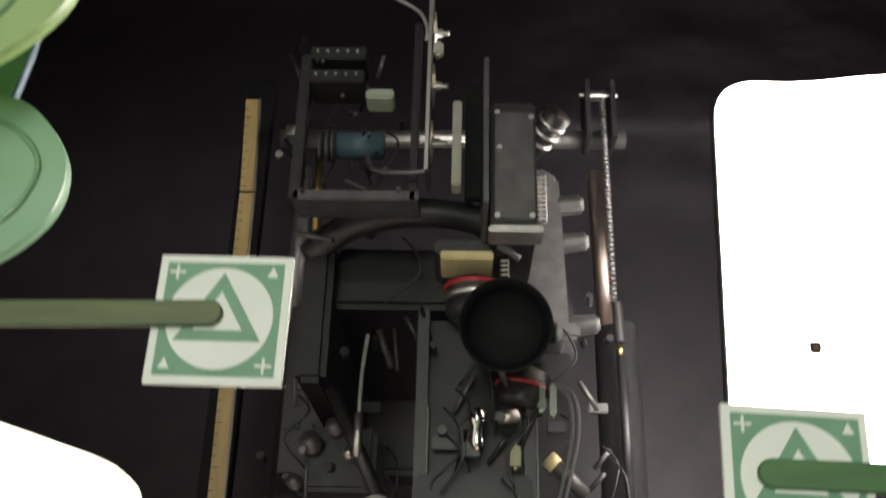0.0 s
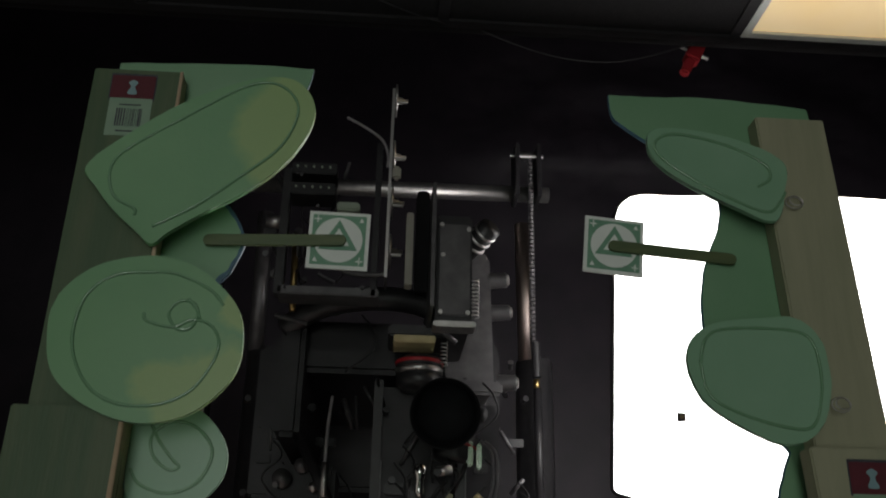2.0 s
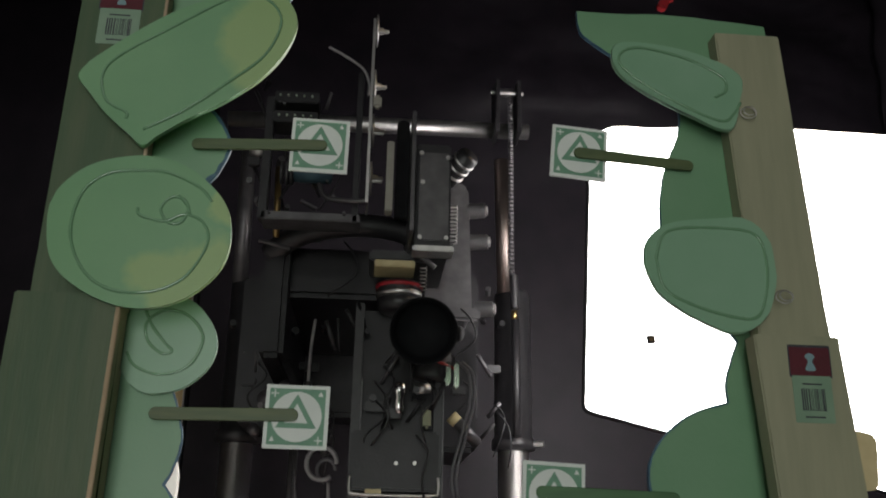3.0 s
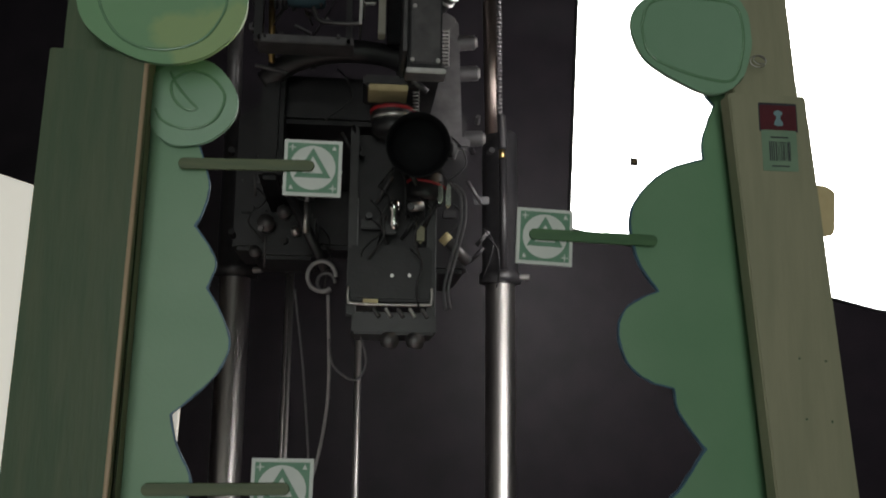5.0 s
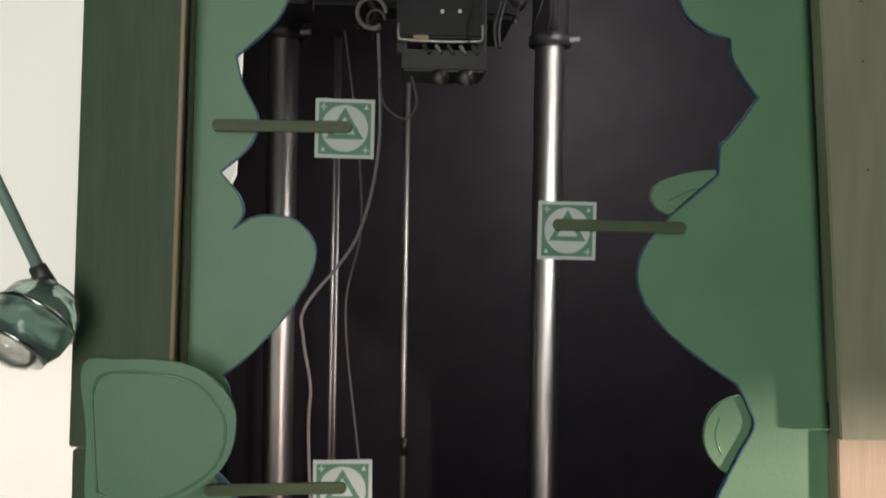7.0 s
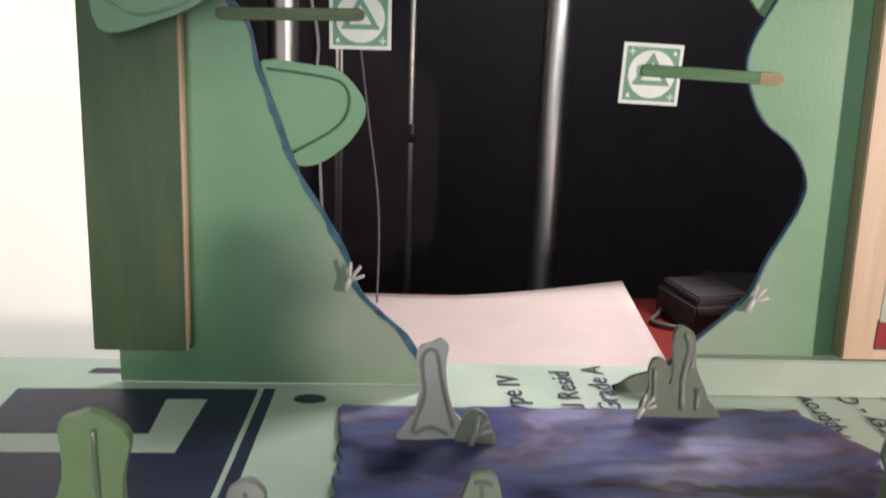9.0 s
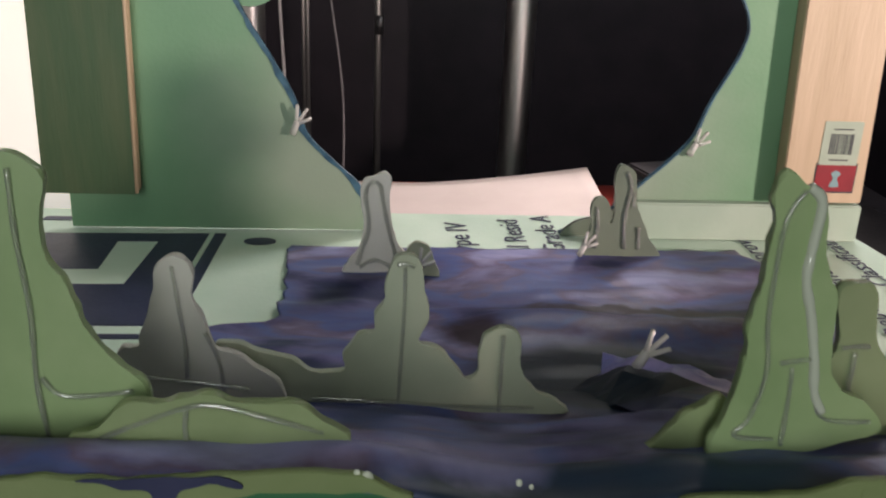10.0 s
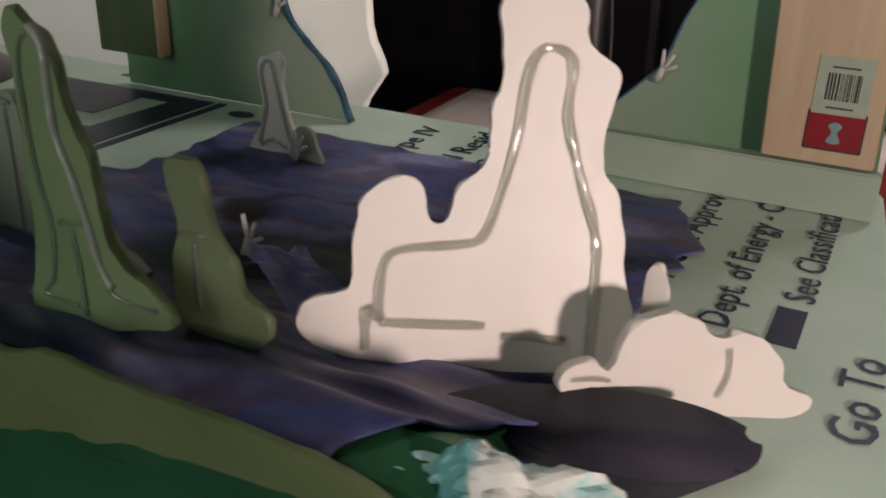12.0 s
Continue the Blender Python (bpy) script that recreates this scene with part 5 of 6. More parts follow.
def price_label(parent, x0, x1, z0, z1, y, red_top=True, white=LABELWHITE, red=RED):
    """A shelf label: red field with a pale mark, and bars below it."""
    h = z1 - z0
    split = z0 + h * (0.62 if red_top else 0.38)
    a, b = ((split, z1), (z0, split)) if red_top else ((z0, split), (split, z1))
    lab = part("price_label", plate(rounded([(x0, b[0]), (x1, b[0]), (x1, b[1]), (x0, b[1])], 0.001), y - 0.0006, 0.0005), [white, white], parent, "white and red price label")
    part("red_field", plate(rounded([(x0 - 0.0005, a[0]), (x1 + 0.0005, a[0]), (x1 + 0.0005, a[1]), (x0 - 0.0005, a[1])], 0.0012), y - 0.0009, 0.0007), [red, red], lab, "red field")
    part("red_border", plate(rounded([(x0 - 0.0015, a[0] - 0.0016), (x1 + 0.0015, a[0] - 0.0016), (x1 + 0.0015, a[1] + 0.0022), (x0 - 0.0015, a[1] + 0.0022)], 0.0015), y - 0.0005, 0.0004), [INK, INK], lab, "dark border")
    cx, cz = (x0 + x1) / 2, (a[0] + a[1]) / 2
    k = (a[1] - a[0]) * 0.30
    part("pale_mark", plate(spline([(cx - 0.6 * k, cz - k), (cx + 0.6 * k, cz - k), (cx + 0.25 * k, cz), (cx + 0.6 * k, cz + 0.6 * k), (cx, cz + k), (cx - 0.6 * k, cz + 0.6 * k), (cx - 0.25 * k, cz)], 4, True), y - 0.0012, 0.0004), [PALEMARK, PALEMARK], lab, "pale plain mark")
    w = x1 - x0
    q = x0 + 0.2 * w
    rnd = random.Random(5)
    lo, hi = b[0] + 0.25 * (b[1] - b[0]), b[0] + 0.72 * (b[1] - b[0])
    while q < x1 - 0.2 * w:
        t = w * rnd.choice((0.012, 0.02, 0.035))
        part("bar", box(q, q + t, y - 0.0009, y - 0.0005, lo, hi, 0), INK, lab)
        q += t + w * rnd.choice((0.014, 0.022, 0.03))
    for z in (b[0] + 0.12 * (b[1] - b[0]), b[0] + 0.82 * (b[1] - b[0])):
        part("bar", box(x0 + 0.25 * w, x1 - 0.25 * w, y - 0.0009, y - 0.0005, z - 0.0006, z + 0.0006, 0), INK, lab)


B1 = plank(-0.226, -0.1525, -0.0195, -0.0005, 0.36, 1.276, OLIVE, "olive stained pine board on the foam panel", PINE, shift=-0.009)
B2 = plank(-0.2325, -0.154, -0.0395, -0.0205, 0.366, 0.984, OLIVE, "green stained pine batten over the board joint", PINE, shift=-0.019)
B3 = plank(-0.2480, -0.1690, -0.0195, -0.0005, 0.0385, 0.3595, OLIVE, "dark olive pine board above the insulation board", PINE, shift=-0.012)
B4 = plank(0.343, 0.404, -0.0195, -0.0005, 0.40, 1.262, PALE, "pale olive pine board on the foam panel", PALE, shift=0.055)
B5 = plank(0.345, 0.416, -0.0395, -0.0205, 0.375, 0.972, PALE, "pale olive pine batten over the board joint", PALE, shift=0.068)
B6 = plank(0.393, 0.470, -0.0195, -0.0005, 0.0415, 0.3745, PINE, "bare tan pine board with a price label", PINE, shift=0.036)
part("bare_edge", rod((-0.1530, -0.0190, 1.275), (-0.1530 - 0.009 * 0.288, -0.0190, 0.987), 0.0017, n=8), PINE, B1, "bare pine edge", True)
part("bare_edge", rod((-0.1540, -0.0385, 0.983), (-0.1540 - 0.019 * 0.616, -0.0385, 0.367), 0.0021, n=8), PINE, B2, "bare pine edge", True)
part("bare_edge", rod((-0.1690, -0.0185, 0.358), (-0.1690 - 0.012 * 0.318, -0.0185, 0.040), 0.0018, n=8), PINE, B3, "bare pine edge", True)
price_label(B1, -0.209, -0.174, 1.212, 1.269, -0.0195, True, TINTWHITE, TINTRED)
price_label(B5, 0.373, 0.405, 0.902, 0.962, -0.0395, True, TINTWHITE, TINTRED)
price_label(B6, 0.434, 0.470, 0.053, 0.118, -0.0195, False)
thing("tape_tab", plate(rounded([(0.440, 0.905), (0.462, 0.90), (0.458, 0.855), (0.440, 0.855)], 0.008), 0.004, 0.002), [YELLOW, YELLOW], "small cream yellow tape tab behind the board", "tape")
for x, z in ((0.395, 0.74), (0.418, 0.738), (0.398, 0.69), (0.42, 0.688), (0.404, 0.60), (0.424, 0.60)):
    thing("nail", rod((x, -0.0400, z), (x, -0.0385, z), 0.0011, n=8), OLIVE, "small nail head in the pine batten", "nail", "nail heads")


# ---- tracking markers on craft sticks ----


def marker(cx, cz, tilt, stick0, stick1, bare=False, stained=STICKWOOD):
    """A printed square with a circle and a triangle, glued to a round-ended craft stick."""
    m = Matrix.Translation((cx, 0, cz)) @ pose(0, 0, 0, 0, tilt, 0)
    s = 0.0250
    ob = empty("marker_sign", (cx, 0, cz), "square green and white printed marker on a craft stick", "marker", "tracking markers")
    part("card", plate([(-s, -s), (s, -s), (s, s), (-s, s)], -0.0016, 0.0026, m), [PAPER, PAPER], ob, "white card")
    q = s * 0.88
    part("green_field", plate([(-q, -q), (q, -q), (q, q), (-q, q)], -0.0021, 0.0004, m), [PRINTGREEN, PRINTGREEN], ob, "green printed field")
    part("circle", plate([(0.79 * s * math.cos(k * math.pi / 20), 0.79 * s * math.sin(k * math.pi / 20)) for k in range(40)], -0.0025, 0.0003, m), [PAPER, PAPER], ob, "white printed disc")
    part("triangle", plate([(-0.64 * s, -0.36 * s), (0.64 * s, -0.36 * s), (0.0, 0.71 * s)], -0.0029, 0.0003, m), [PRINTGREEN, PRINTGREEN], ob, "green printed triangle")
    part("inner_triangle", plate([(-0.36 * s, -0.20 * s), (0.36 * s, -0.20 * s), (0.0, 0.40 * s)], -0.0033, 0.0003, m), [PAPER, PAPER], ob, "white inner triangle")
    for a, b in ((-1, 1), (1, 1), (-1, -1), (1, -1)):
        x, z = a * 0.72 * s, b * 0.72 * s
        if a == b:
            part("corner_mark", plate([(x - 0.08 * s, z - 0.06 * s), (x + 0.08 * s, z - 0.06 * s), (x, z + 0.1 * s)], -0.0025, 0.0003, m), [PAPER, PAPER], ob)
        else:
            w, h = 0.018 * s, 0.12 * s
            cross = [(-h, -w), (-w, -w), (-w, -h), (w, -h), (w, -w), (h, -w), (h, w), (w, w), (w, h), (-w, h), (-w, w), (-h, w)]
            part("corner_mark", plate([(x + p, z + q_) for p, q_ in cross], -0.0025, 0.0003, m), [PAPER, PAPER], ob)
    a, b = Vector(stick0), Vector(stick1)
    d = (b - a).normalized()
    n = Vector((-d.y, d.x)) * 0.005
    line = []
    for p, k in ((a + d * 0.005, -1), (b - d * 0.005, 1)):
        for j in range(9):
            t = -math.pi / 2 + math.pi * j / 8
            line.append(p + k * (d * math.cos(t) * 0.005 + n * math.sin(t)))
    part("craft_stick", plate(line, -0.0058, 0.0022, bevel=0.0004), [stained, stained], ob, "green stained round-ended craft stick", smooth=False)
    if bare:
        e = [b - d * 0.020 + n * 0.96, b - d * 0.020 - n * 0.96] + [b - d * 0.005 + d * math.cos(t) * 0.0048 + n * 0.96 * math.sin(t) for t in [-math.pi / 2 + math.pi * j / 8 for j in range(9)]]
        part("bare_end", plate(e, -0.0062, 0.0003), [STICKEND, STICKEND], ob, "bare wood end")


GREENSTICK = mat_of("bright_green_stick", (0.045, 0.12, 0.045), (0.06, 0.15, 0.055), 0.5, scale=40, stretch=(0.6, 5, 5), bump=0.2)
marker(-0.0125, 1.135, 1.0, (-0.006, 1.134), (-0.121, 1.129))
marker(-0.0165, 0.900, 0.5, (-0.015, 0.901), (-0.130, 0.899))
marker(-0.0315, 0.629, 0.5, (-0.025, 0.630), (-0.142, 0.629))
marker(-0.0285, 0.3225, -0.5, (-0.025, 0.325), (-0.144, 0.322))
marker(0.2165, 1.141, 4.5, (0.211, 1.140), (0.319, 1.132))
marker(0.1875, 0.8455, 2.5, (0.173, 0.847), (0.288, 0.844), stained=GREENSTICK)
marker(0.1600, 0.5460, 0.5, (0.147, 0.551), (0.263, 0.550))
marker(0.2130, 0.2855, 1.5, (0.203, 0.289), (0.324, 0.285), True, GREENSTICK)

# ---- desk lamp beside the boards ----
dl = empty("desk_lamp", (-0.29, -0.09, -0.275), "pale green desk lamp with a round glassy head", "lamp")
part("head", lathe([(0.006, 0.030), (0.02, 0.029), (0.028, 0.018), (0.031, 0.004), (0.030, -0.012), (0.024, -0.024), (0.022, -0.025), (0.026, -0.012), (0.026, 0.004), (0.01, 0.022)], (-0.256, -0.085, 0.469), (0.35, 0.55, 0.75), 32), GLASS, dl, "rounded green tinted glass head", smooth=True)
for r_, o_ in ((0.0312, 0.004), (0.0245, -0.024)):
    q_ = Vector((-0.256, -0.085, 0.469)) + Vector((0.35, 0.55, 0.75)).normalized() * o_
    part("rim", lathe([(r_ - 0.001, -0.0015), (r_ + 0.001, -0.0012), (r_ + 0.001, 0.0012), (r_ - 0.001, 0.0015)], q_, (0.35, 0.55, 0.75), 32), CHROME, dl, "chrome rim", True)
part("lens", lathe([(0.021, -0.002), (0.018, 0.006), (0.008, 0.010)], (-0.266, -0.102, 0.4505), (-0.35, -0.55, -0.75), 24), GLUE, dl, "green tinted glass", smooth=True)
part("neck", rod((-0.247, -0.075, 0.492), (-0.256, -0.08, 0.512), 0.008, 0.0065, bevel=0.001), CAST, dl, smooth=True)
part("arm", rod((-0.252, -0.08, 0.505), (-0.33, -0.08, 0.665), 0.0045), PALEMETAL, dl, "thin pale green arm", smooth=True)
part("arm", rod((-0.33, -0.08, 0.665), (-0.42, -0.08, 0.2), 0.0045), PALEMETAL, dl, "thin pale green arm", smooth=True)
part("knuckle", rod((-0.33, -0.088, 0.665), (-0.33, -0.072, 0.665), 0.011, bevel=0.001), CAST, dl, smooth=True)
part("base", lathe([(0.07, 0), (0.07, 0.012), (0.055, 0.02), (0.008, 0.026), (0.007, 0.22)], (-0.42, -0.08, 0.0005), (0, 0, 1), 28), CAST, dl, smooth=True)

# ---- the camera stand ----
rig = empty("camera_stand", (0.07, 1.73, FLOOR), "black animation camera stand with polished steel columns", "camera stand")


def rigpart(name, bm, mat, label="", smooth=False):
    return part(name, bm, mat, rig, label, smooth)


rigpart("base", box(-0.5, 0.65, 1.5, 2.0, FLOOR, FLOOR + 0.12, 0.01), BLACK, "heavy black base")
for x in (-0.296, 0.430):
    col = rigpart("column", rod((x, 1.73, FLOOR + 0.12), (x, 1.73, 1.08), 0.041, n=48), COLUMN, "polished steel column", True)
    part("collar", lathe([(0.043, 0), (0.058, 0.004), (0.058, 0.03), (0.050, 0.036), (0.050, 0.43), (0.043, 0.44)], (x, 1.73, 1.072), (0, 0, 1), 32), BLACK, col, "black sleeve", True)
    # the left tube's darker metal replaces the shade that falls on it
    part("upper_tube", rod((x - 0.026, 1.70, 1.50), (x - 0.034, 1.70, 1.90), 0.021, n=28), BRONZED if x > 0 else CAST, col, "thin upper tube", True)
    part("wing_bolt", rod((x + 0.05, 1.70, 1.09), (x + 0.075, 1.69, 1.09), 0.008, bevel=0.001), STEEL, col)
rigpart("crossbar", rod((-0.395, 1.69, 1.985), (0.474, 1.69, 1.993), 0.0225, n=28, bevel=0.002), STEEL, "polished steel crossbar", True)
for x in (0.372, 0.434):
    rigpart("bracket_cheek", box(x - 0.006, x + 0.006, 1.60, 1.70, 1.95, 2.115, 0.003), BLACK)
rigpart("pulley", rod((0.382, 1.64, 2.09), (0.425, 1.64, 2.09), 0.014, bevel=0.002), CAST, smooth=True)
rigpart("bracket_bolt", rod((0.355, 1.63, 2.085), (0.45, 1.63, 2.085), 0.006), STEEL)
thread = bmesh.new()
prof = []
for k in range(92):
    z = 2.085 - 0.55 * k / 91
    prof.append((0.0092 if k % 2 else 0.0052, z))
lathe([(r, z - 1.8) for r, z in prof], (0.414, 1.64, 1.8), (0, 0, 1), 12, thread)
rigpart("threaded_rod", thread, CAST, "threaded lifting rod")
rigpart("coupling", rod((0.420, 1.64, 1.535), (0.423, 1.64, 1.44), 0.012, bevel=0.002), BLACK)
for z in (1.535, 1.435):
    rigpart("coupling_ring", rod((0.421, 1.64, z), (0.4215, 1.64, z - 0.025), 0.0085, n=12), BRASS, "brass ring", True)
rigpart("drive_rod", rod((0.424, 1.64, 1.41), (0.426, 1.64, 1.10), 0.011), BLACK, smooth=True)
rigpart("guide_rod", rod((0.040, 1.73, 1.1), (0.048, 1.73, FLOOR + 0.12), 0.009), STEEL, "thin steel guide rod", True)
for x in (-0.160, -0.148):
    rigpart("guide_rod", rod((x, 1.80, 1.1), (x, 1.80, FLOOR + 0.12), 0.0055), STEEL, "thin steel guide rod", True)

# carriage, arm and camera body
rigpart("carriage", box(-0.25, 0.31, 1.52, 1.66, 1.12, 1.50, 0.012), RIGBLACK, "black carriage between the columns")
rigpart("carriage_rib", box(-0.26, -0.16, 1.35, 1.56, 1.08, 1.42, 0.01), RIGBLACK)
bm = plate(rounded([(0.196, 1.585), (0.236, 1.560), (0.246, 1.272), (0.140, 1.292), (0.150, 1.40)], 0.014), 1.10, 0.26, bevel=0.010)
rigpart("arm", bm, [CAST, CAST], "grey cast arm")
rigpart("arm_flange", box(0.130, 0.262, 1.085, 1.10, 1.262, 1.29, 0.006), CAST)
for x, z in ((0.256, 1.512), (0.262, 1.441), (0.274, 1.293)):
    kn = rigpart("knob", rod((x - 0.02, 1.115, z), (x + 0.018, 1.105, z), 0.0175, 0.0165, 24, bevel=0.002), CAST, "ribbed clamp knob")
    part("cap", rod((x + 0.018, 1.105, z), (x + 0.022, 1.104, z), 0.011, n=20, bevel=0.001), STEEL, kn, "bright end cap")
rigpart("arch", tube(spline([(-0.16, 0.95, 1.34), (-0.10, 0.92, 1.375), (0.0, 0.90, 1.39), (0.10, 0.92, 1.385), (0.14, 0.95, 1.34)]), 0.022, 12), BLACK, "black curved yoke", True)
rigpart("yoke_leg", box(-0.165, -0.12, 0.93, 1.55, 1.14, 1.36, 0.01), RIGBLACK)
rigpart("head_block", box(-0.13, 0.14, 0.98, 1.52, 1.27, 1.37, 0.01), RIGBLACK)

# film path: plate with rollers, seen nearly edge on
fp = rigpart("roller_plate", box(0.0195, 0.0235, 0.735, 0.80, 1.372, 1.735, 0.001), CAST, "thin upright metal plate")
part("plate_edge", box(0.0190, 0.0240, 0.7325, 0.7349, 1.372, 1.735, 0.0005), STEEL, fp, "worn bright front edge")
for z in (1.728, 1.612, 1.522, 1.430):
    part("roller", lathe([(0.006, 0), (0.030, 0.001), (0.030, 0.004), (0.007, 0.006), (0.006, 0.014), (0.0035, 0.015), (0.0035, 0.024)], (0.0241, 0.765, z), (1, 0, 0), 28), STEEL, fp, "steel roller", True)
    part("pin", rod((0.024, 0.748, z - 0.012), (0.046, 0.748, z - 0.012), 0.003, n=10), STEEL, fp)
part("cable", tube(spline([(-0.06, 0.76, 1.685), (-0.027, 0.755, 1.664), (0.004, 0.748, 1.637), (0.016, 0.738, 1.603), (0.0165, 0.731, 1.575)]), 0.0026), CABLE, fp, smooth=True)
part("tape_knot", box(0.025, 0.040, 0.742, 0.758, 1.560, 1.585, 0.004), IVORY, fp, "pale tape knot")
rigpart("upright_bar", box(0.054, 0.067, 0.80, 0.83, 1.385, 1.522, 0.002), IVORY, "pale upright bar")
bm = plate(rounded([(0.072, 1.39), (0.096, 1.39), (0.096, 1.587), (0.072, 1.587)], [0.001, 0.001, 0.011, 0.011]), 0.845, 0.02, bevel=0.001)
rigpart("belt_guard", bm, [HOOD, HOOD], "dull black rounded guard")
rigpart("side_plate", box(0.097, 0.104, 0.74, 1.0, 1.328, 1.556, 0.002), CAST, "grey side plate")
bd = rigpart("gear_box", box(0.108, 0.172, 0.80, 1.06, 1.318, 1.520, 0.004), BLACK, "dark gear housing")
part("cover", box(0.114, 0.168, 0.794, 0.80, 1.33, 1.50, 0.002), CAST, bd)
for x, z in ((0.117, 1.497), (0.165, 1.49), (0.117, 1.335), (0.164, 1.335), (0.12, 1.44)):
    part("screw", rod((x, 0.794, z), (x, 0.790, z), 0.004, n=10), STEEL, bd)
part("lip", box(0.105, 0.178, 0.785, 0.83, 1.308, 1.318, 0.002), STEEL, bd)
spring = [Vector((0.178 + 0.006 * math.cos(a), 0.80 + 0.006 * math.sin(a), 1.40 - 0.0011 * a)) for a in [k * 0.5 for k in range(130)]]
rigpart("spring", tube(spring, 0.0012, 5), STEEL, "coiled steel spring", True)
ep = rigpart("eyepiece", rod((0.165, 0.86, 1.47), (0.205, 0.80, 1.50), 0.017, 0.021, 24, bevel=0.002), BLACK, "ribbed eyepiece", True)
for k in range(3):
    c = Vector((0.178, 0.84, 1.48)) + k * Vector((0.0085, -0.0128, 0.0064))
    d = Vector((0.04, -0.06, 0.03)).normalized()
    part("ring", rod(c, c + d * 0.005, 0.0225, n=24, bevel=0.001), STEEL, ep, "bright ring", True)

# electronics beside the plate
el = rigpart("electronics_frame", box(-0.165, 0.01, 0.80, 0.86, 1.36, 1.375, 0.002), CAST, "dark frame with boards")
for x0, x1, z0, z1 in ((-0.17, -0.155, 1.36, 1.60), (-0.005, 0.006, 1.36, 1.66)):
    part("upright", box(x0, x1, 0.80, 0.83, z0, z1, 0.002), BLACK, el)
for z in (1.545, 1.585):
    pc = part("circuit_board", box(-0.155, -0.075, 0.79, 0.85, z, z + 0.022, 0.002), BLACK, el, "dark connector block")
    for k in range(5):
        part("terminal", rod((-0.145 + k * 0.0145, 0.79, z + 0.012), (-0.145 + k * 0.0145, 0.786, z + 0.012), 0.002, n=8), LABELWHITE, el)
part("motor", rod((-0.115, 0.84, 1.468), (-0.045, 0.84, 1.468), 0.020, n=24, bevel=0.003), BLUEPLASTIC, el, "dusty blue motor", True)
for x in (-0.128, -0.138, -0.12):
    part("coil", rod((x, 0.83, 1.46), (x + 0.005, 0.83, 1.46), 0.022, n=20, bevel=0.001), CAST, el, smooth=True)
part("connector", box(-0.07, -0.03, 0.78, 0.82, 1.512, 1.528, 0.003), LABELWHITE, el, "pale plastic connector")
part("bracket", tube(spline([(-0.065, 0.80, 1.43), (-0.05, 0.79, 1.40), (0.0, 0.78, 1.392), (0.022, 0.78, 1.395)]), 0.004), CAST, el, smooth=True)
part("lug", rod((-0.215, 0.95, 1.555), (-0.18, 0.95, 1.555), 0.013, n=18, bevel=0.002), STEEL, el, smooth=True)
part("tension_bar", rod((-0.145, 0.90, 1.36), (-0.15, 0.90, 1.50), 0.006, n=12), BRASS, el, smooth=True)
for p, q in (((-0.172, 0.88, 1.345), (-0.112, 0.86, 1.325)), ((-0.1, 0.85, 1.415), (-0.07, 0.85, 1.40))):
    part("link", rod(p, q, 0.004, n=10), CAST, el)
for k in range(14):
    x, z = -0.15 + 0.14 * math.modf(k * 0.618)[0], 1.37 + 0.24 * math.modf(k * 0.377)[0]
    part("bolt", rod((x, 0.80, z), (x, 0.792, z), 0.003, n=8), CAST if k % 3 else BLACK, el)

# taking lens, viewing head and lower gear
ln = rigpart("lens", lathe([(0.030, 0.05), (0.040, 0.045), (0.041, 0.032), (0.036, 0.03), (0.036, 0.018), (0.040, 0.016), (0.040, 0.0), (0.030, -0.01)], (0.088, 0.90, 1.232), (0, 0, 1), 32), BLACK, "black lens with bright rings", True)
part("ring", lathe([(0.0375, 0), (0.0425, 0.002), (0.0425, 0.010), (0.0375, 0.012)], (0.088, 0.90, 1.250), (0, 0, 1), 32), STEEL, ln, "silver ring", True)
part("ring", lathe([(0.0375, 0), (0.044, 0.002), (0.044, 0.007), (0.0375, 0.009)], (0.088, 0.90, 1.266), (0, 0, 1), 32), REDPAINT, ln, "red ring", True)
part("ring", lathe([(0.034, 0), (0.039, 0.002), (0.039, 0.006), (0.034, 0.008)], (0.088, 0.90, 1.236), (0, 0, 1), 32), STEEL, ln, "silver ring", True)
rigpart("mount_block", box(0.040, 0.114, 0.858, 0.93, 1.299, 1.312, 0.002), YELLOW, "cream wooden mount block")
rigpart("mount_plate", box(0.030, 0.135, 0.87, 1.0, 1.313, 1.335, 0.004), BLACK)
rigpart("lever", rod((0.10, 0.86, 1.34), (0.15, 0.86, 1.30), 0.006, n=12), CAST, smooth=True)
sp2 = [Vector((0.130 + 0.006 * math.cos(a), 0.87 + 0.006 * math.sin(a), 1.305 - 0.0011 * a)) for a in [k * 0.5 for k in range(80)]]
rigpart("spring", tube(sp2, 0.0012, 5), STEEL, "coiled steel spring", True)
AIM = (-0.013, -0.20, -0.055)
vh = rigpart("viewing_lens", lathe([(0.030, 0.0), (0.042, 0.004), (0.042, 0.07), (0.046, 0.075), (0.046, 0.115), (0.043, 0.12), (0.043, 0.135), (0.050, 0.142), (0.0525, 0.205), (0.0535, 0.209), (0.0515, 0.209), (0.047, 0.165), (0.040, 0.155), (0.002, 0.150)], (0.134, 0.86, 1.188), AIM, 40), HOOD, "black viewing lens with a wide rubber hood", True)
ribbed = [(0.0462 if k % 2 else 0.0474, 0.078 + 0.0035 * k) for k in range(10)]
part("grip_ring", lathe(ribbed, (0.134, 0.86, 1.188), AIM, 40), RIGBLACK, vh, "ribbed black grip ring")
part("side_lug", rod((0.172, 0.735, 1.150), (0.186, 0.725, 1.146), 0.013, n=18, bevel=0.002), HOOD, vh, "black side knob", True)
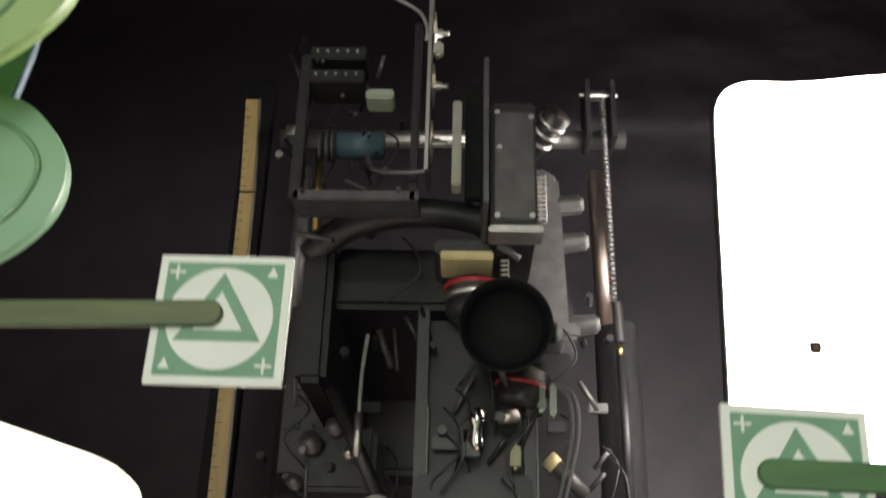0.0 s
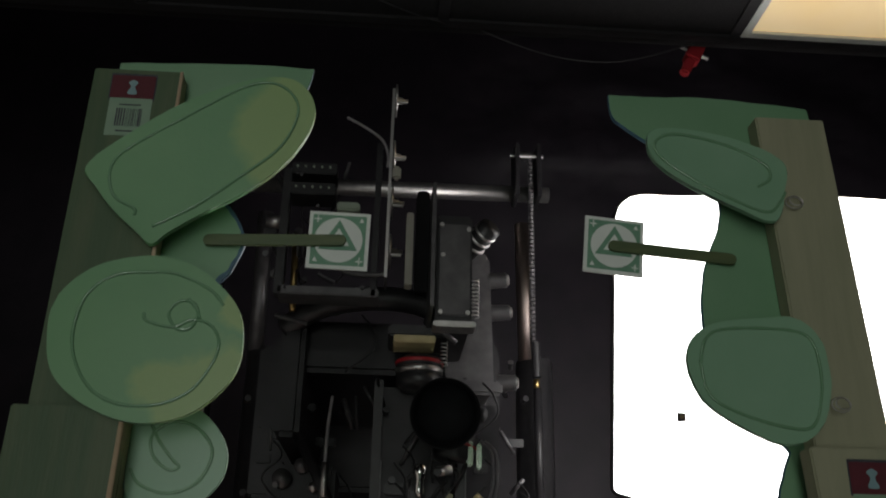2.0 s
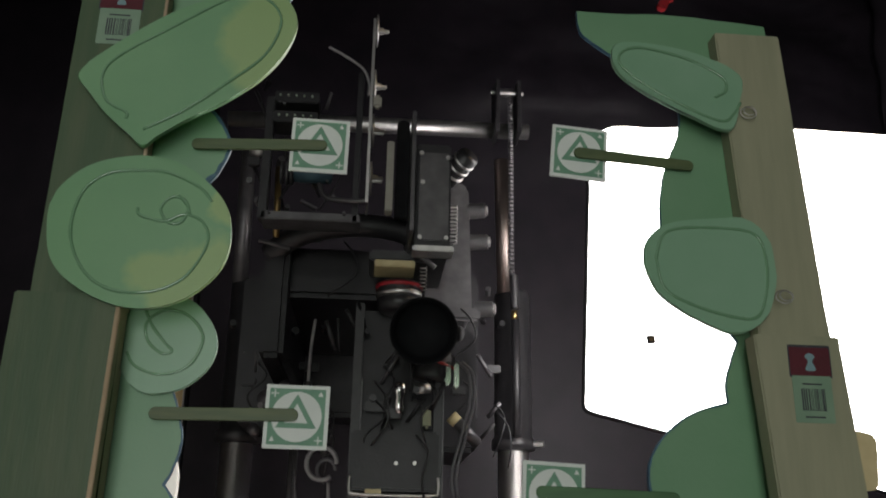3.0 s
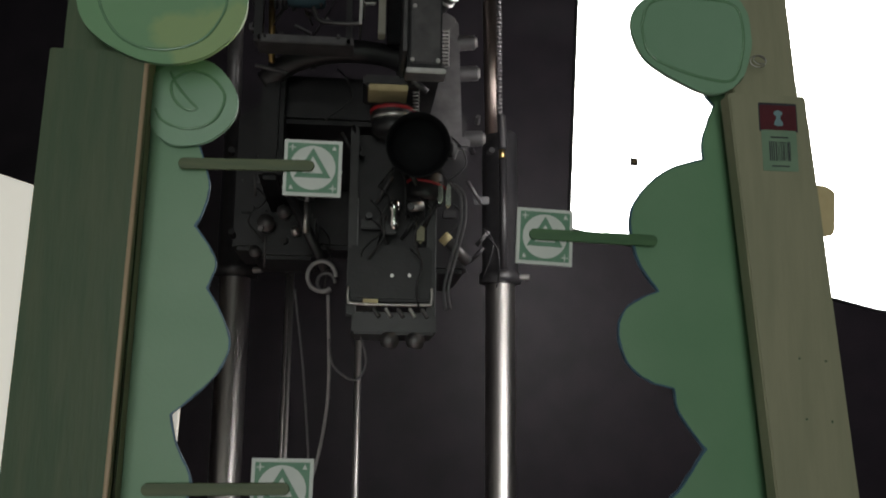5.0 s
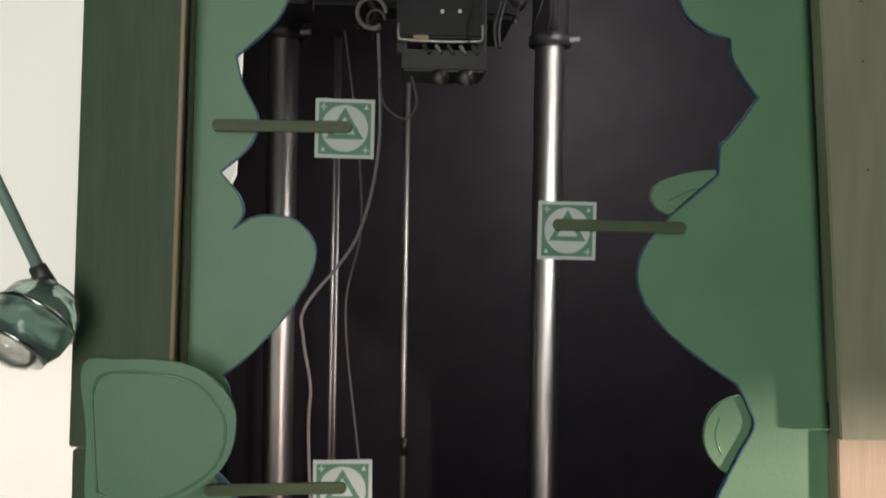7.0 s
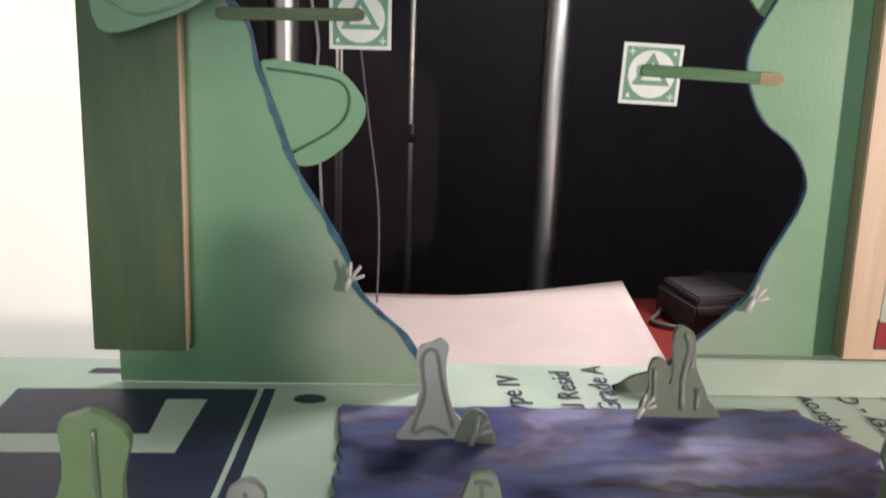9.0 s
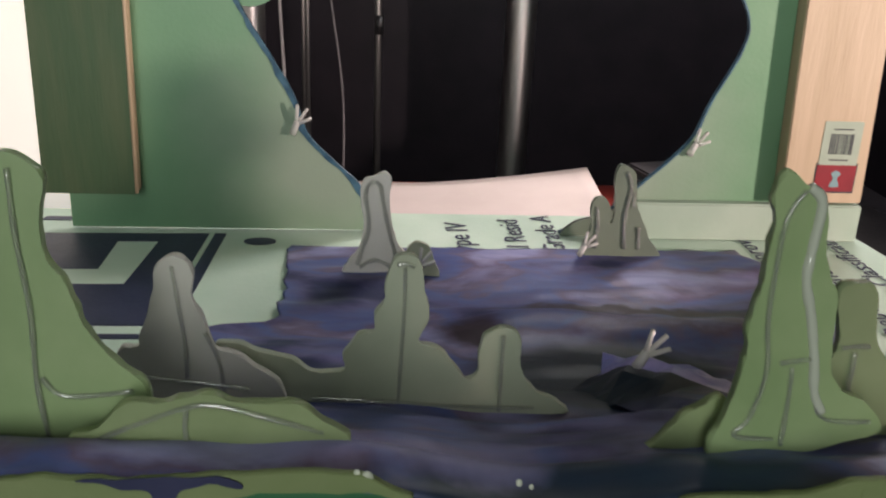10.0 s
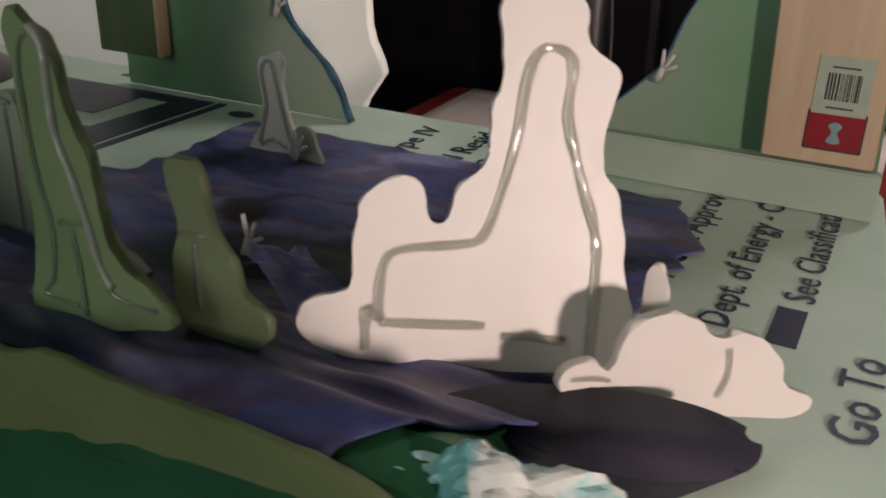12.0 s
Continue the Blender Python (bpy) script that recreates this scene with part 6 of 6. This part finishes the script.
cambody = rigpart("camera_body", box(0.015, 0.150, 0.93, 1.2, 1.0, 1.235, 0.008), RIGBLACK, "black camera housing")
part("lens_barrel", lathe([(0.034, 0), (0.036, 0.01), (0.036, 0.05), (0.03, 0.055)], (0.150, 0.91, 1.10), (0.2, 0, 1), 28), BLACK, cambody, smooth=True)
part("ring", lathe([(0.036, 0), (0.039, 0.001), (0.039, 0.004), (0.036, 0.005)], (0.155, 0.91, 1.128), (0.2, 0, 1), 28), REDPAINT, cambody, "red ring", True)
part("chrome_tab", box(0.172, 0.184, 0.88, 0.90, 1.09, 1.135, 0.003), CHROME, cambody)
part("chrome_tab", box(0.190, 0.199, 0.88, 0.90, 1.085, 1.13, 0.003), CHROME, cambody)
for x in (0.018, 0.164):
    rigpart("rail", box(x - 0.008, x + 0.008, 0.90, 0.93, 0.88, 1.24, 0.002), BLACK, "upright black rail")
    rigpart("rail_edge", box(x + 0.0085, x + 0.0105, 0.898, 0.93, 0.88, 1.10, 0.0005), CAST, "bright rail edge")
rigpart("lever_knob", lathe([(0.006, 0), (0.009, 0.01), (0.007, 0.03), (0.011, 0.035), (0.011, 0.05), (0.004, 0.055)], (0.093, 0.87, 1.035), (0, -0.1, 1), 18), CHROME, "chrome turned knob", True)
rigpart("knob", rod((0.120, 0.87, 1.078), (0.148, 0.87, 1.082), 0.009, n=16, bevel=0.002), STEEL, smooth=True)
rigpart("grip", box(0.136, 0.150, 0.87, 0.89, 1.012, 1.048, 0.005), PALE, "pale grip")
lb = rigpart("lower_box", box(0.012, 0.166, 0.885, 1.05, 0.905, 1.008, 0.005), RIGBLACK, "black control box")
for x, z in ((0.092, 0.952), (0.124, 0.953)):
    part("screw", rod((x, 0.885, z), (x, 0.881, z), 0.0035, n=10), STEEL, lb)
part("lip", tube(spline([(0.014, 0.885, 0.93), (0.014, 0.883, 0.906), (0.03, 0.883, 0.899), (0.15, 0.883, 0.899), (0.165, 0.883, 0.906), (0.165, 0.885, 0.93)]), 0.003), STEEL, lb, "worn bright lower edge", True)
rigpart("tag", box(0.040, 0.068, 0.880, 0.884, 0.9, 0.908, 0.001), YELLOW, "yellow green tag")
rigpart("under_bracket", box(0.02, 0.175, 0.89, 1.02, 0.845, 0.885, 0.005), BLACK)
for x in (0.089, 0.136):
    rigpart("caster", rod((x - 0.006, 0.90, 0.836), (x + 0.008, 0.88, 0.832), 0.014, n=18, bevel=0.002), CAST, smooth=True)
    rigpart("caster_pin", rod((x, 0.90, 0.85), (x + 0.004, 0.89, 0.835), 0.004, n=10), STEEL)
for k in range(5):
    rigpart("link", rod((0.06 + 0.022 * k, 0.89, 0.892), (0.07 + 0.022 * k, 0.885, 0.876), 0.004, n=8), STEEL if k % 2 else CAST)
rigpart("cable_ring", tube([Vector((-0.036 + 0.026 * math.cos(a), 0.90, 0.950 + 0.028 * math.sin(a))) for a in [k * 0.3 for k in range(19)]], 0.004), CABLE, "coiled pale cable", True)
rigpart("cable_ring", tube([Vector((-0.028 + 0.016 * math.cos(a), 0.91, 0.940 + 0.018 * math.sin(a))) for a in [k * 0.3 for k in range(19)]], 0.003), DARKCABLE, "coiled cable", True)
rigpart("damper", rod((0.205, 1.0, 1.045), (0.25, 1.02, 1.005), 0.011, n=16, bevel=0.002), CAST, "small damper cylinder", True)
rigpart("tape_wrap", rod((0.196, 1.0, 1.053), (0.208, 1.0, 1.042), 0.0125, n=14), YELLOW, "tan tape wrap", True)
for dx in (0.0, 0.008):
    rigpart("cable", tube(spline([(0.20 + dx, 0.92, 1.14), (0.222 + dx, 0.93, 1.12), (0.225 + dx, 0.94, 1.07), (0.208 + dx, 0.94, 1.0), (0.194 + dx, 0.94, 0.94), (0.198 + dx, 0.94, 0.90)]), 0.003), DARKCABLE, "hanging cable loop", True)
jig = rigpart("focus_gear", box(-0.19, -0.06, 1.12, 1.3, 1.02, 1.12, 0.008), RIGBLACK, "dark focus mechanism")
for x, z, r in ((-0.125, 1.115, 0.014), (-0.10, 1.075, 0.009), (-0.16, 1.09, 0.018), (-0.18, 1.03, 0.012)):
    part("knob", rod((x, 1.12, z), (x, 1.09, z), r, n=18, bevel=0.002), CAST if r > 0.01 else STEEL, jig, smooth=True)
rigpart("plunger", rod((-0.071, 0.95, 1.10), (-0.071, 0.95, 1.04), 0.006, n=12), STEEL, smooth=True)
rigpart("plunger_wire", tube(spline([(-0.071, 0.95, 1.10), (-0.070, 0.95, 1.16), (-0.066, 0.96, 1.22)]), 0.003), CABLE, smooth=True)
rigpart("strut", rod((-0.115, 0.97, 1.14), (-0.03, 0.95, 0.97), 0.010, n=14), BLACK, smooth=True)
for pts, m in (([(-0.024, 0.93, 0.92), (-0.021, 1.0, 0.715), (-0.061, 1.0, 0.539), (-0.156, 1.0, 0.408), (-0.16, 1.0, 0.343), (-0.145, 1.0, 0.25), (-0.147, 1.0, 0.145), (-0.13, 1.02, -0.27)], CABLE),
               ([(-0.09, 1.0, 0.94), (-0.065, 1.0, 0.758), (-0.052, 1.0, 0.561), (-0.08, 1.0, 0.40), (-0.054, 1.0, 0.146), (-0.027, 1.0, -0.068), (-0.027, 1.02, -0.27)], DARKCABLE),
               ([(0.03, 0.95, 0.87), (0.05, 0.95, 0.80), (0.03, 0.95, 0.765), (-0.01, 0.95, 0.79), (-0.02, 0.95, 0.84)], DARKCABLE)):
    rigpart("cable", tube(spline(pts, 8), 0.0032 if m is CABLE else 0.0022), m, "hanging cable", True)
rigpart("counterweight", box(0.15, 0.26, 1.12, 1.4, 1.0, 1.25, 0.01), RIGBLACK)
rigpart("plug", rod((0.048, 1.73, 0.0), (0.048, 1.73, -0.05), 0.012, n=14), BLACK, smooth=True)

# levers, fittings and wires round the carriage
rnd = random.Random(11)
for k in range(104):
    zone = k % 4
    if zone == 0:
        x, y, z = rnd.uniform(-0.24, -0.04), rnd.uniform(1.0, 1.3), rnd.uniform(0.98, 1.26)
    elif zone == 1:
        x, y, z = rnd.uniform(0.17, 0.34), rnd.uniform(1.05, 1.35), rnd.uniform(1.0, 1.32)
    elif zone == 2:
        x, y, z = rnd.uniform(-0.20, 0.0), rnd.uniform(0.82, 1.0), rnd.uniform(1.36, 1.66)
    else:
        x, y, z = rnd.uniform(-0.05, 0.16), rnd.uniform(0.86, 0.92), rnd.uniform(0.99, 1.22)
    kind = rnd.random()
    if kind < 0.35:
        rigpart("lever", rod((x, y, z), (x + rnd.uniform(-0.03, 0.03), y - 0.02, z + rnd.uniform(0.02, 0.06)), rnd.uniform(0.002, 0.005), n=8), rnd.choice((CAST, BLACK, RIGBLACK)), smooth=True)
    elif kind < 0.65:
        rigpart("fitting", rod((x, y, z), (x + rnd.uniform(-0.01, 0.01), y - 0.025, z + rnd.uniform(-0.01, 0.01)), rnd.uniform(0.003, 0.0085), n=6 if k % 3 else 12, bevel=0.001), rnd.choice((BLACK, RIGBLACK, RIGBLACK, CAST)))
    elif kind < 0.8:
        w = rnd.uniform(0.008, 0.025)
        rigpart("bracket", box(x - w, x + w, y - 0.012, y, z - 0.006, z + 0.012, 0.002), rnd.choice((BLACK, RIGBLACK)))
    else:
        rigpart("wire", tube(spline([(x, y, z), (x + 0.02, y - 0.02, z - 0.03), (x + rnd.uniform(-0.02, 0.03), y - 0.02, z - 0.07), (x + rnd.uniform(-0.03, 0.03), y, z - 0.11)], 6), 0.0018, 6), BLACK, smooth=True)

# the hanging wooden rulers behind
for z0, z1, x0, x1 in ((1.862, 2.135, -0.477, -0.491), (0.85, 1.855, -0.458, -0.477)):
    bm = bmesh.new()
    lo = [bm.verts.new((x0 + a, y, z0)) for a, y in ((-0.02, 1.74), (0.02, 1.74), (0.02, 1.745), (-0.02, 1.745))]
    hi = [bm.verts.new((x1 + a, y, z1)) for a, y in ((-0.02, 1.74), (0.02, 1.74), (0.02, 1.745), (-0.02, 1.745))]
    bm.faces.new(lo[::-1])
    bm.faces.new(hi)
    for i in range(4):
        bm.faces.new((lo[i], lo[(i + 1) % 4], hi[(i + 1) % 4], hi[i]))
    rl = thing("ruler", bm, RULER, "wooden ruler fixed upright beside the camera stand", "ruler", "wooden rulers")
    part("edge_strip", rod((x0 + 0.018, 1.738, z0), (x1 + 0.018, 1.738, z1), 0.003, n=8), STEEL, rl, "thin metal edge")
    for k in range(int((z1 - z0) / 0.0254)):
        z = z0 + 0.0127 + k * 0.0254
        x = x0 + (x1 - x0) * (z - z0) / (z1 - z0)
        part("tick", box(x - 0.019, x - (0.004 if k % 4 == 0 else 0.011), 1.7388, 1.7398, z - 0.0008, z + 0.0008, 0), INK, rl)
thing("ruler_post", box(-0.51, -0.44, 1.746, 1.79, FLOOR, 2.2, 0.003), HOOD, "black post behind the wooden rulers", "post")

# low dark equipment behind, beyond the table
for x0, x1, y0, y1, z1 in ((0.95, 1.5, 1.5, 1.9, -0.5), (1.5, 2.1, 1.1, 1.6, -0.05)):
    eq = empty("equipment_case", ((x0 + x1) / 2, (y0 + y1) / 2, FLOOR), "dark equipment case in the unlit studio", "case", "equipment cases")
    part("body", box(x0, x1, y0, y1, FLOOR, z1, 0.012), BLACK, eq)
    part("lid", box(x0 - 0.005, x1 + 0.005, y0 - 0.005, y1 + 0.005, z1, z1 + 0.05, 0.01), BLACKMATT, eq)
    for k in (0.3, 0.7):
        part("latch", box(x0 + k * (x1 - x0) - 0.02, x0 + k * (x1 - x0) + 0.02, y0 - 0.012, y0 - 0.004, z1 - 0.05, z1 + 0.02, 0.003), CAST, eq)
